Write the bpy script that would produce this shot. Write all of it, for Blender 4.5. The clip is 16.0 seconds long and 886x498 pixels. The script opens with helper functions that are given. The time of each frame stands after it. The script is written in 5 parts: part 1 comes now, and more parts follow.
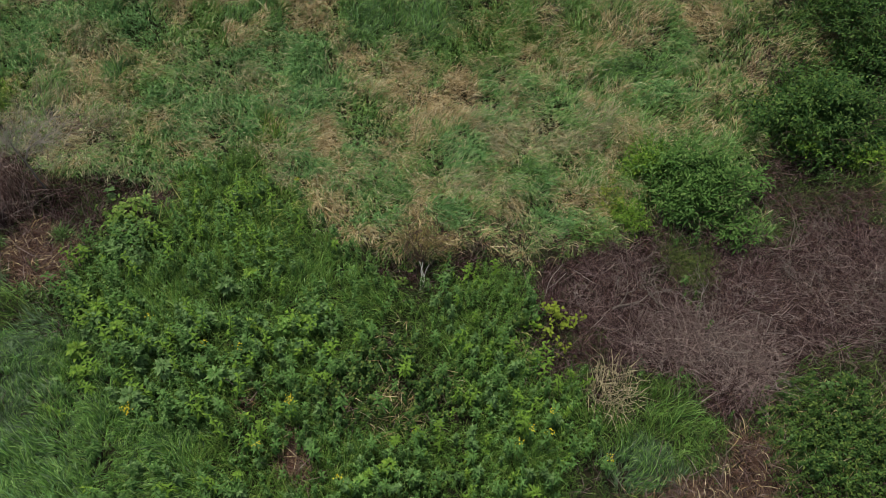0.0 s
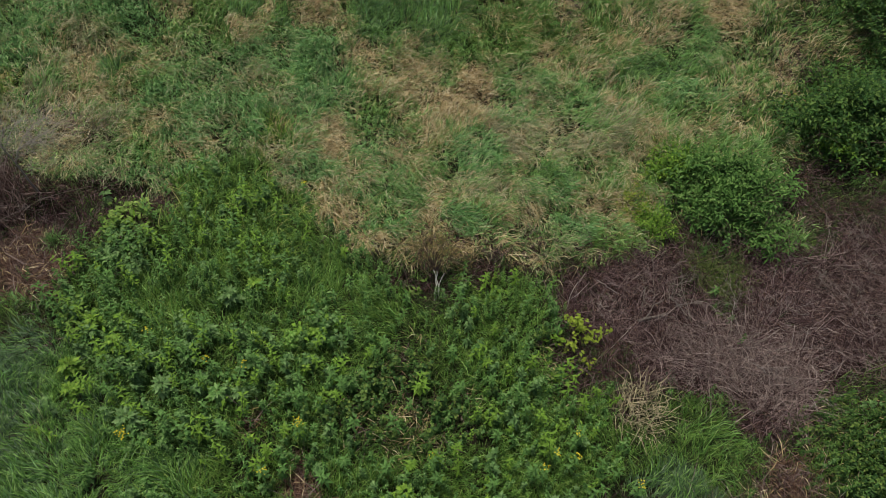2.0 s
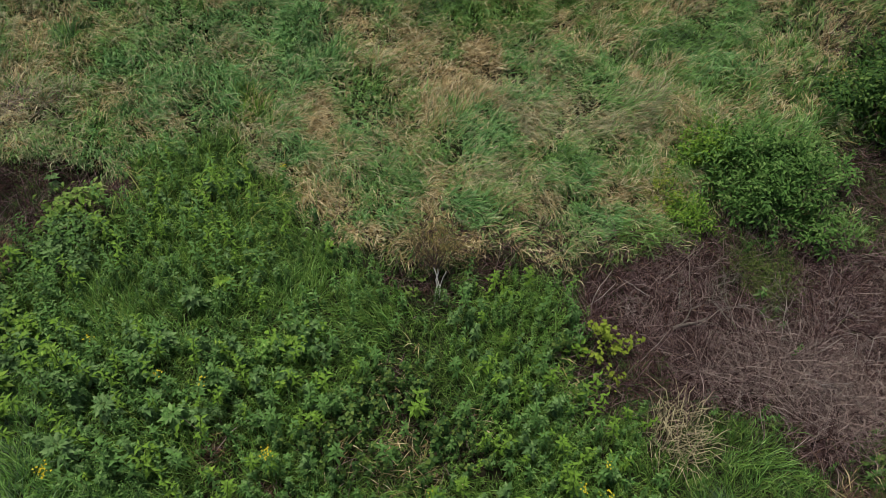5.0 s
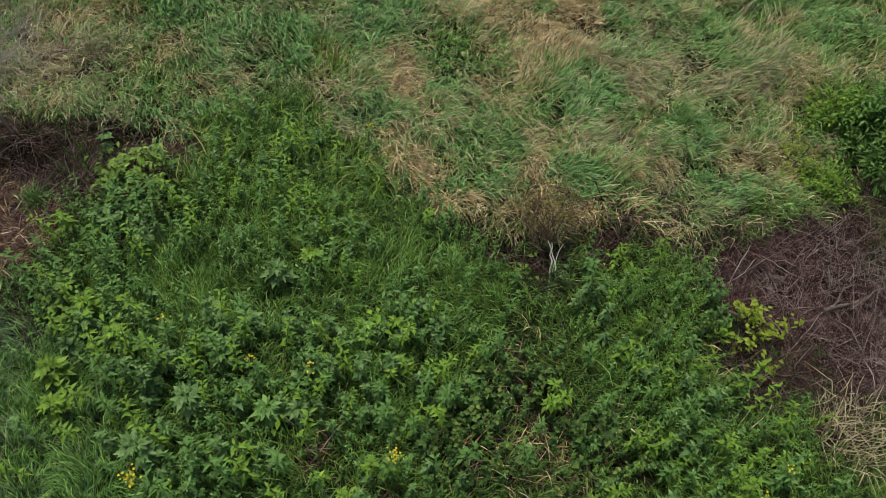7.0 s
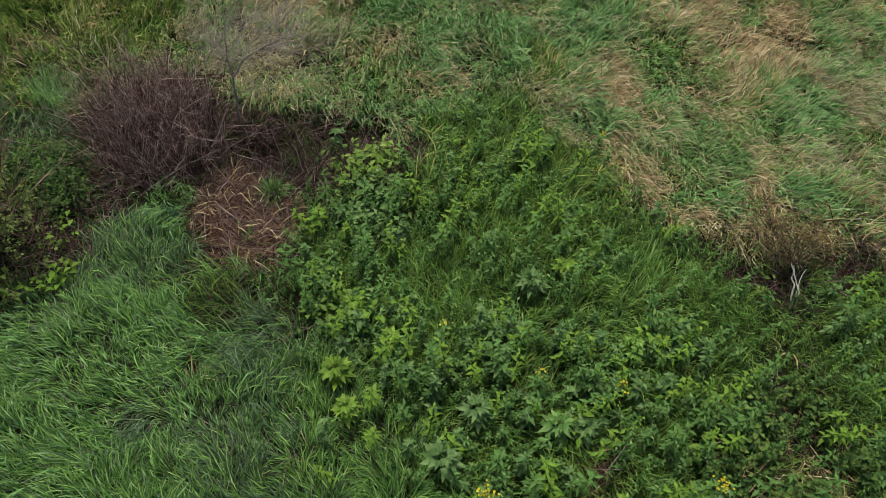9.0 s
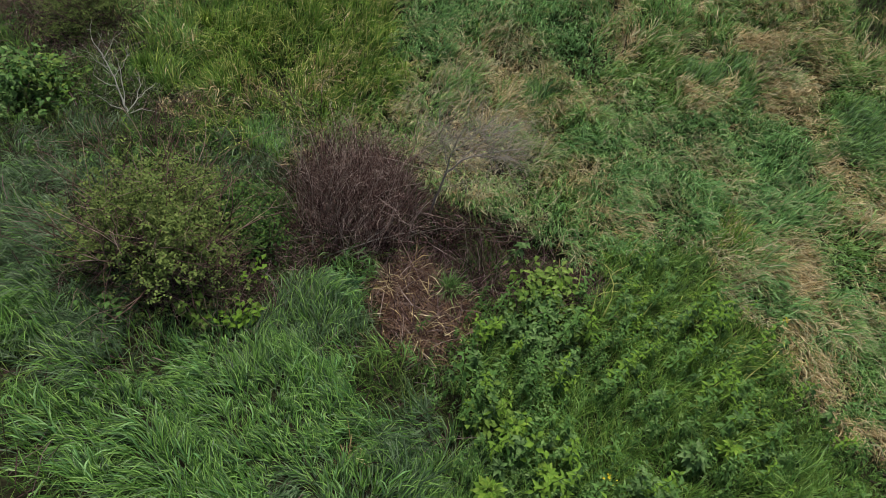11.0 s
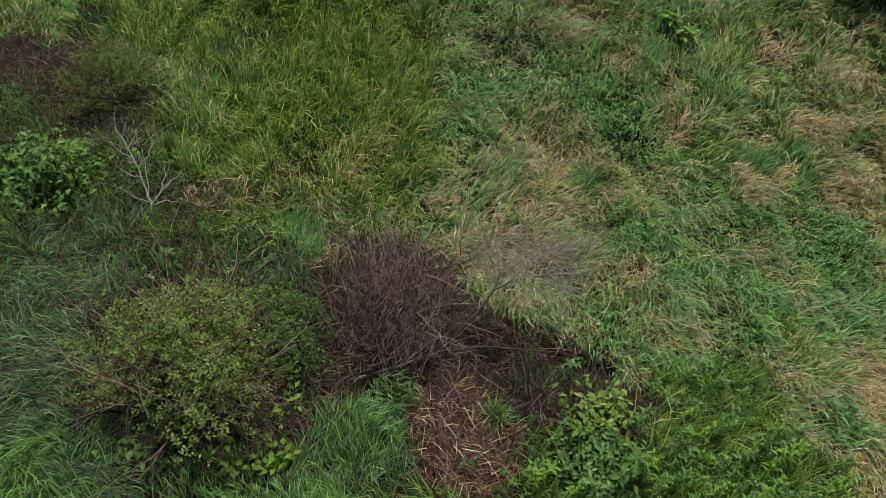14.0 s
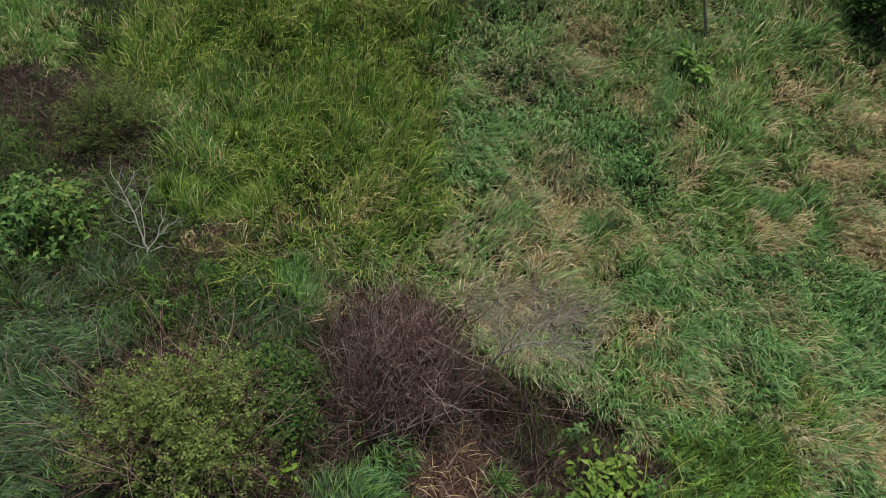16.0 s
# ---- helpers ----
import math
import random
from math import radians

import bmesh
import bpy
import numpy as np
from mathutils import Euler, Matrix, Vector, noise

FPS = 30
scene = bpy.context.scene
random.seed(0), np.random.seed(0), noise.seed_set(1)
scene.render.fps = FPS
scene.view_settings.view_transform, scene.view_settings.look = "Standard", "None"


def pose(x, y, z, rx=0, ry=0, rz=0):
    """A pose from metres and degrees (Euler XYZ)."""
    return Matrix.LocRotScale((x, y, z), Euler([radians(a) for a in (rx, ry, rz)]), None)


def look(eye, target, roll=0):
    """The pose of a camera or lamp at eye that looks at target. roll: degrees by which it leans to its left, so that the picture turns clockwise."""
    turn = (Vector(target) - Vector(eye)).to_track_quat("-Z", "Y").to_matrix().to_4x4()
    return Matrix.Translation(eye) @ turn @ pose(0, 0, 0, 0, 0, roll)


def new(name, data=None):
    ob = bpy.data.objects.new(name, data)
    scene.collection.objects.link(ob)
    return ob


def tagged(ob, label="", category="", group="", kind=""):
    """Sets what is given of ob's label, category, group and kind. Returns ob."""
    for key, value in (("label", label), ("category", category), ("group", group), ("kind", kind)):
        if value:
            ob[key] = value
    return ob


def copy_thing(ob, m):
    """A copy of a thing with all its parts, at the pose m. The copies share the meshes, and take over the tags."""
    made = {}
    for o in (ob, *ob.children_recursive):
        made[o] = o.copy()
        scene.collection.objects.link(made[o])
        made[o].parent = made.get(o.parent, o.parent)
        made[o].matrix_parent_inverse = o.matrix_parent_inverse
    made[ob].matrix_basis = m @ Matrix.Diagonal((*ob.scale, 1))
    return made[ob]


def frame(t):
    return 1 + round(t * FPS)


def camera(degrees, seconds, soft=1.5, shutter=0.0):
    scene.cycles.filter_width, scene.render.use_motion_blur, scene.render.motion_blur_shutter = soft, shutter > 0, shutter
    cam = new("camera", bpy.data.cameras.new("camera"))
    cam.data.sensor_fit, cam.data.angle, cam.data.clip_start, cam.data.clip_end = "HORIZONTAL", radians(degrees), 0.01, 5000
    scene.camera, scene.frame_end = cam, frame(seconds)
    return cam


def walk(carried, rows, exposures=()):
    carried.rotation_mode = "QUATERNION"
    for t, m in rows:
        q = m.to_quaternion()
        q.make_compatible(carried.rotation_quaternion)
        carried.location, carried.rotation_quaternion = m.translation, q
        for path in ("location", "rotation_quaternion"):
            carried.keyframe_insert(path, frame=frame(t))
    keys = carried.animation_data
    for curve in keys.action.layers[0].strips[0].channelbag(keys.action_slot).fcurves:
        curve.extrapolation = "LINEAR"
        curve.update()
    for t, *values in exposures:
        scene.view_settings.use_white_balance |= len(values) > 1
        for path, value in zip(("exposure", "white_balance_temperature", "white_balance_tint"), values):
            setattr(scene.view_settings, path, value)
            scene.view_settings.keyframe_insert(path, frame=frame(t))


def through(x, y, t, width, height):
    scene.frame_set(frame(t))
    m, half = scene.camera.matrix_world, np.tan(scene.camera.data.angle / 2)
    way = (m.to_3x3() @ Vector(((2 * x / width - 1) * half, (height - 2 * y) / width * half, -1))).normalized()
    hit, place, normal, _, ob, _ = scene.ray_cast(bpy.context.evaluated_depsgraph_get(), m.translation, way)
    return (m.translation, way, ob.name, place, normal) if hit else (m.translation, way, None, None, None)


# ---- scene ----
cam = camera(67.2, 16.0, soft=0.7)
METRES, EYE, TILT, LEAN, TURN = 18.7, 15.5, -55.61, -2.61, 0.0
ROWS = [
    (0.0, 0.0, 0.0, 0.0, 0.0, 0.0, -0.0),
    (0.5, -0.0042, 0.0098, -0.0024, -0.01, -0.02, -0.05),
    (1.0, -0.0105, 0.0194, -0.0065, -0.02, -0.04, -0.09),
    (1.5, -0.0181, 0.0371, -0.0073, -0.03, -0.1, -0.15),
    (2.0, -0.0227, 0.0574, 0.0135, -0.0, -0.11, -0.19),
    (2.5, -0.0242, 0.0765, 0.0359, 0.03, -0.1, -0.22),
    (3.0, -0.0235, 0.0909, 0.034, 0.06, -0.05, -0.25),
    (3.5, -0.0223, 0.112, 0.0276, 0.06, -0.05, -0.25),
    (4.0, -0.0215, 0.1327, 0.0204, 0.06, -0.05, -0.27),
    (6.5, -0.0445, 0.2902, -0.0199, -0.2, -0.16, -0.41),
    (7.0, -0.1497, 0.304, -0.0275, -0.23, -0.02, -0.4),
    (7.5, -0.2833, 0.3172, -0.0293, -0.13, -0.07, -0.3),
    (8.0, -0.3502, 0.3224, -0.0269, 0.05, -0.14, -0.29),
    (8.5, -0.357, 0.3261, -0.0251, 0.07, -0.19, -0.19),
    (9.0, -0.3808, 0.3185, -0.0243, 1.03, -0.17, -3.73),
    (9.5, -0.4125, 0.3148, -0.0259, 3.11, -0.44, -11.38),
    (10.0, -0.4473, 0.3133, -0.0265, 4.34, 2.19, -15.86),
    (12.5, -0.5583, 0.3279, 0.0251, 5.88, 8.23, -21.07),
    (13.0, -0.5774, 0.3395, 0.0732, 5.86, 8.23, -21.06),
    (13.5, -0.5785, 0.3414, 0.0775, 5.89, 8.23, -21.06),
    (14.0, -0.5762, 0.3411, 0.0752, 5.9, 7.05, -21.08),
    (14.5, -0.5752, 0.3404, 0.0728, 5.88, 7.03, -21.08),
    (15.0, -0.579, 0.3422, 0.0794, 5.86, 7.02, -21.11),
    (15.5, -0.5893, 0.3483, 0.1027, 5.83, 6.97, -21.12),
    (16.0, -0.6016, 0.3556, 0.1308, 6.09, 6.82, -21.97),
]
walk(cam, [(t, pose(0, 0, EYE, TILT, LEAN, TURN) @ pose(METRES * x, METRES * y, METRES * z, 90 + pitch, roll, yaw)) for t, x, y, z, yaw, pitch, roll in ROWS],
     [(0.0, 0.63, 6720, 1), (4.0, 0.63, 6720, 1), (9.0, 0.72, 6720, 1), (12.5, 0.71, 6720, 1), (16.0, 0.72, 6720, 1)])

# ---- light: an overcast sky with a broad, weak sun ----
world = bpy.data.worlds.new("sky")
scene.world = world
world.use_nodes = True
nt = world.node_tree
sky = nt.nodes.new("ShaderNodeTexSky")
sky.sky_type, sky.sun_disc = "NISHITA", False
sky.sun_elevation, sky.sun_rotation = radians(68), radians(-24)
sky.air_density, sky.dust_density, sky.ozone_density = 1.0, 4.0, 1.0
nt.links.new(sky.outputs[0], nt.nodes["Background"].inputs[0])
nt.nodes["Background"].inputs[1].default_value = 0.06
sun = new("sun", bpy.data.lights.new("sun", "SUN"))
sun.data.energy, sun.data.angle, sun.data.color = 1.5, radians(11), (1.0, 0.96, 0.9)
sun.matrix_world = look((-7, 23, 30), (-2, 12, 0))

# ---- the lie of the land ----
GROUND = (-0.52634, -0.42554, 0.40601, -0.02794, 0.31122, 1.58046, -0.21700, -0.82495, 0.38791, 0.17464)


DIPS = ((-10.45, 12.00, 0.30, 0.7), (-9.21, 12.29, 0.30, 0.6), (-8.15, 12.69, 0.26, 0.5), (-11.05, 11.42, 0.18, 0.7), (-0.38, 10.16, 0.35, 0.4), (1.39, 10.41, 0.35, 0.5), (4.24, 10.15, 0.30, 0.5), (-8.98, 12.56, 0.22, 0.5), (-10.32, 12.18, 0.22, 0.6), (5.06, 8.90, 0.20, 0.9), (-0.94, 10.50, 0.30, 0.4))


def land(x, y):
    """Height of the soil: a shallow trough runs between the field and the thicket, and the field rises beyond it."""
    x, y = np.asarray(x, float), np.asarray(y, float)
    u, v = (np.clip(x, -24, 13) + 4) / 10, (np.clip(y, 3.5, 19) - 12) / 10
    terms = (1, u, v, u * u, u * v, v * v, u * u * v, u * v * v, v ** 3, u ** 3)
    z = sum(k * t for k, t in zip(GROUND, terms)) + 0.33 * np.clip(y - 19, 0, 12)
    for px, py, depth, r in DIPS:
        z = z - depth * np.exp(-((x - px) ** 2 + (y - py) ** 2) / (r * r))
    return z


def lattice(seed):
    return np.random.default_rng(seed).random((64, 64))


def wave(x, y, size, seed):
    """Smooth value noise from 0 to 1, with bumps of that size in metres."""
    g = lattice(seed)
    x, y = np.asarray(x) / size + 31.7, np.asarray(y) / size + 17.3
    i, j = np.floor(x).astype(int), np.floor(y).astype(int)
    u, v = x - i, y - j
    u, v = u * u * (3 - 2 * u), v * v * (3 - 2 * v)
    a, b, c, d = g[i % 64, j % 64], g[(i + 1) % 64, j % 64], g[i % 64, (j + 1) % 64], g[(i + 1) % 64, (j + 1) % 64]
    return (a * (1 - u) + b * u) * (1 - v) + (c * (1 - u) + d * u) * v


# ---- materials ----
def node(nt, kind, **values):
    n = nt.nodes.new("ShaderNode" + kind)
    for key, value in values.items():
        n.inputs[key.replace("_", " ")].default_value = value
    return n


def mix_colour(nt, factor, a, b, blend="MIX"):
    n = nt.nodes.new("ShaderNodeMix")
    n.data_type, n.blend_type = "RGBA", blend
    for socket, value in ((n.inputs[0], factor), (n.inputs[6], a), (n.inputs[7], b)):
        if isinstance(value, bpy.types.NodeSocket):
            nt.links.new(value, socket)
        elif isinstance(value, tuple):
            socket.default_value = (*value, 1)
        else:
            socket.default_value = value
    return n.outputs[2]


def ramp(nt, factor, colours, gap=None):
    n = nt.nodes.new("ShaderNodeValToRGB")
    e = n.color_ramp.elements
    while len(e) < len(colours):
        e.new(0.5)
    for k, c in enumerate(colours):
        e[k].position = k / (len(colours) - 1)
        e[k].color = (*c, 1)
    nt.links.new(factor, n.inputs[0])
    return n.outputs[0]


def leafy(name, colours, gloss=0.55, through=0.1, drift=0.2, size=1.3, shine=0.12):
    """Thin plant matter: each blade or leaf has its own shade, stands differ a little from place to place, light passes through."""
    m = bpy.data.materials.new(name)
    m.use_nodes = True
    nt = m.node_tree
    b, out = nt.nodes["Principled BSDF"], nt.nodes["Material Output"]
    geo = nt.nodes.new("ShaderNodeNewGeometry")
    c = ramp(nt, geo.outputs["Random Per Island"], colours)
    n = node(nt, "TexNoise", Scale=1 / size, Detail=3.0)
    nt.links.new(geo.outputs["Position"], n.inputs["Vector"])
    lum = ramp(nt, n.outputs["Fac"], [(1 - 2 * drift,) * 3, (1,) * 3, (1 + drift,) * 3])
    c = mix_colour(nt, 1.0, c, lum, "MULTIPLY")
    n3 = node(nt, "TexNoise", Scale=7.0, Detail=3.0)
    nt.links.new(geo.outputs["Position"], n3.inputs["Vector"])
    c = mix_colour(nt, 1.0, c, ramp(nt, n3.outputs["Fac"], [(0.25,) * 3, (0.97,) * 3, (1.75,) * 3]), "MULTIPLY")
    n2 = node(nt, "TexNoise", Scale=60.0, Detail=2.0)
    nt.links.new(geo.outputs["Position"], n2.inputs["Vector"])
    c = mix_colour(nt, 1.0, c, ramp(nt, n2.outputs["Fac"], [(0.8,) * 3, (1.2,) * 3]), "MULTIPLY")
    nt.links.new(c, b.inputs["Base Color"])
    b.inputs["Roughness"].default_value = gloss
    b.inputs["Specular IOR Level"].default_value = shine
    tr = nt.nodes.new("ShaderNodeBsdfTranslucent")
    nt.links.new(c, tr.inputs["Color"])
    mix = nt.nodes.new("ShaderNodeMixShader")
    mix.inputs[0].default_value = through
    nt.links.new(b.outputs[0], mix.inputs[1])
    nt.links.new(tr.outputs[0], mix.inputs[2])
    nt.links.new(mix.outputs[0], out.inputs["Surface"])
    return m


def solid(name, colours, rough=0.85, size=0.05, bump=0.4, stretch=(1, 1, 1)):
    """Bark, dead wood and soil: two scales of mottling and a fine relief."""
    m = bpy.data.materials.new(name)
    m.use_nodes = True
    nt = m.node_tree
    b = nt.nodes["Principled BSDF"]
    geo = nt.nodes.new("ShaderNodeNewGeometry")
    n = node(nt, "TexNoise", Scale=1 / size, Detail=6.0, Roughness=0.65)
    n2 = node(nt, "TexNoise", Scale=0.12 / size, Detail=4.0)
    for k in (n, n2):
        nt.links.new(geo.outputs["Position"], k.inputs["Vector"])
    c = ramp(nt, n.outputs["Fac"], colours)
    c = mix_colour(nt, 1.0, c, ramp(nt, n2.outputs["Fac"], [(0.5,) * 3, (1.0,) * 3, (1.35,) * 3]), "MULTIPLY")
    nt.links.new(c, b.inputs["Base Color"])
    b.inputs["Roughness"].default_value = rough
    b.inputs["Specular IOR Level"].default_value = 0.1
    r = node(nt, "Bump", Strength=bump, Distance=0.02)
    nt.links.new(n.outputs["Fac"], r.inputs["Height"])
    nt.links.new(r.outputs[0], b.inputs["Normal"])
    return m


MATERIALS = {
    "bent": leafy("bent_grass_blades", [(0.022, 0.048, 0.019), (0.050, 0.098, 0.037), (0.088, 0.155, 0.066), (0.190, 0.275, 0.145)], gloss=0.4, shine=0.3),
    "reed": leafy("reed_grass_blades", [(0.0782, 0.1680, 0.0412), (0.1492, 0.2968, 0.0807), (0.2321, 0.4096, 0.1234), (0.3759, 0.5342, 0.1899)]),
    "blue": leafy("blue_green_blades", [(0.0661, 0.1539, 0.0469), (0.1277, 0.2736, 0.0897), (0.2029, 0.3762, 0.1366), (0.3306, 0.5073, 0.2146)]),
    "pale": leafy("pale_reed_blades", [(0.15, 0.17, 0.08), (0.27, 0.28, 0.15), (0.40, 0.38, 0.23), (0.52, 0.47, 0.31)]),
    "straw": leafy("dry_straw_blades", [(0.2496, 0.1716, 0.0780), (0.4680, 0.3380, 0.1658), (0.6760, 0.5200, 0.2926), (0.8528, 0.7280, 0.4876)], through=0.15),
    "grass": leafy("green_grass_blades", [(0.054, 0.1155, 0.0188), (0.1021, 0.1963, 0.0331), (0.1531, 0.2599, 0.0497), (0.2381, 0.3234, 0.0827)]),
    "lush": leafy("lush_grass_blades", [(0.0333, 0.0859, 0.0157), (0.0873, 0.2005, 0.0365), (0.1609, 0.315, 0.0609), (0.2873, 0.4698, 0.1218)], gloss=0.4, shine=0.3),
    "sedge": leafy("sedge_blades", [(0.0598, 0.1207, 0.0184), (0.1610, 0.2760, 0.0414), (0.2702, 0.3852, 0.0667), (0.5750, 0.5635, 0.1955)], drift=0.34),
    # dull olive, kept dark so that the blades also stand for shade
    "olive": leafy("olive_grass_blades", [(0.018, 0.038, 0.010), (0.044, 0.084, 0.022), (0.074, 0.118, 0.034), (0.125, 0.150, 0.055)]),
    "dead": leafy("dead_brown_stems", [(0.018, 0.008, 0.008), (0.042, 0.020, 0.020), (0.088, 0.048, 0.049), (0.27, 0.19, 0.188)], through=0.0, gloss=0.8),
    "ash": leafy("bleached_dead_stems", [(0.12, 0.080, 0.072), (0.22, 0.158, 0.142), (0.38, 0.295, 0.27)], through=0.0, gloss=0.8),
    "russet": leafy("russet_stalks", [(0.07, 0.034, 0.022), (0.135, 0.072, 0.048), (0.21, 0.125, 0.088), (0.32, 0.22, 0.165)], through=0.0, gloss=0.8),
    "herb": leafy("herb_leaves", [(0.0224, 0.0561, 0.0120), (0.0550, 0.1265, 0.0264), (0.0880, 0.1705, 0.0374), (0.1430, 0.2310, 0.0660)], gloss=0.5),
    "forb": leafy("forb_leaves", [(0.0297, 0.0720, 0.0156), (0.0759, 0.1667, 0.0379), (0.1150, 0.2242, 0.0552), (0.1955, 0.3047, 0.0978)], gloss=0.5),
    "lime": leafy("lime_leaves", [(0.0419, 0.0952, 0.0122), (0.1064, 0.2072, 0.0246), (0.1624, 0.2800, 0.0336), (0.2352, 0.3472, 0.0504)], gloss=0.5),
    "sprout": leafy("bright_herb_leaves", [(0.0411, 0.0935, 0.0165), (0.1045, 0.2255, 0.0374), (0.1650, 0.3025, 0.0528), (0.2530, 0.3850, 0.0935)], gloss=0.5),
    "mallow": leafy("lobed_leaves", [(0.0381, 0.0800, 0.0228), (0.0896, 0.1736, 0.0504), (0.1288, 0.2240, 0.0694), (0.1904, 0.2912, 0.1064)], gloss=0.5),
    "bramble": leafy("bramble_leaves", [(0.0190, 0.0476, 0.0109), (0.050, 0.105, 0.024), (0.09, 0.155, 0.032), (0.17, 0.23, 0.05)], gloss=0.5),
    "yellow": leafy("yellow_flowers", [(0.42, 0.34, 0.02), (0.58, 0.46, 0.025), (0.68, 0.58, 0.05)]),
    "soil": solid("damp_soil_and_thatch", [(0.010, 0.009, 0.005), (0.026, 0.024, 0.013), (0.056, 0.053, 0.030)]),
    "bark": solid("grey_bark", [(0.12, 0.10, 0.085), (0.22, 0.19, 0.16), (0.34, 0.31, 0.27)]),
    "twig": solid("dark_twigs", [(0.06, 0.04, 0.032), (0.11, 0.075, 0.06), (0.17, 0.12, 0.10)]),
}


# ---- the ground ----
def mesh_object(name, verts, tris, material, parent=None):
    """One mesh from arrays of places and triangles."""
    verts, tris = np.ascontiguousarray(verts, np.float32), np.ascontiguousarray(tris, np.int32)
    me = bpy.data.meshes.new(name)
    me.vertices.add(len(verts))
    me.vertices.foreach_set("co", verts.ravel())
    me.loops.add(tris.size)
    me.loops.foreach_set("vertex_index", tris.ravel())
    me.polygons.add(len(tris))
    me.polygons.foreach_set("loop_start", np.arange(0, tris.size, 3, dtype=np.int32))
    me.update(calc_edges=True)
    me.materials.append(MATERIALS[material])
    ob = new(name, me)
    if parent is not None:
        ob.parent = parent
    return ob


def spread_axis(lo, hi, step, far):
    inner = np.arange(lo, hi + step / 2, step)
    grow = np.cumsum(step * 1.35 ** np.arange(1, 40))
    grow = grow[grow < far]
    return np.concatenate([lo - grow[::-1], inner, hi + grow])


gx, gy = spread_axis(-28, 18, 0.25, 1500), spread_axis(0, 30, 0.25, 1500)
mx, my = np.meshgrid(gx, gy, indexing="ij")
mz = land(mx, my) + 0.16 * (wave(mx, my, 0.9, 1) - 0.5) + 0.07 * (wave(mx, my, 0.35, 2) - 0.5)
vi = np.arange(mx.size).reshape(mx.shape)
a, b, c, d = vi[:-1, :-1].ravel(), vi[1:, :-1].ravel(), vi[1:, 1:].ravel(), vi[:-1, 1:].ravel()
ground = mesh_object("ground", np.stack([mx, my, mz], -1).reshape(-1, 3), np.concatenate([np.stack([a, b, c], -1), np.stack([a, c, d], -1)]), "soil")
tagged(ground, "dark damp soil and thatch under the plants", "ground", kind="structure")

# ---- what grows where: shares of each kind, by stand ----
KINDS = ["bent", "reed", "blue", "pale", "straw", "grass", "lush", "sedge", "olive", "dead", "ash", "russet"]
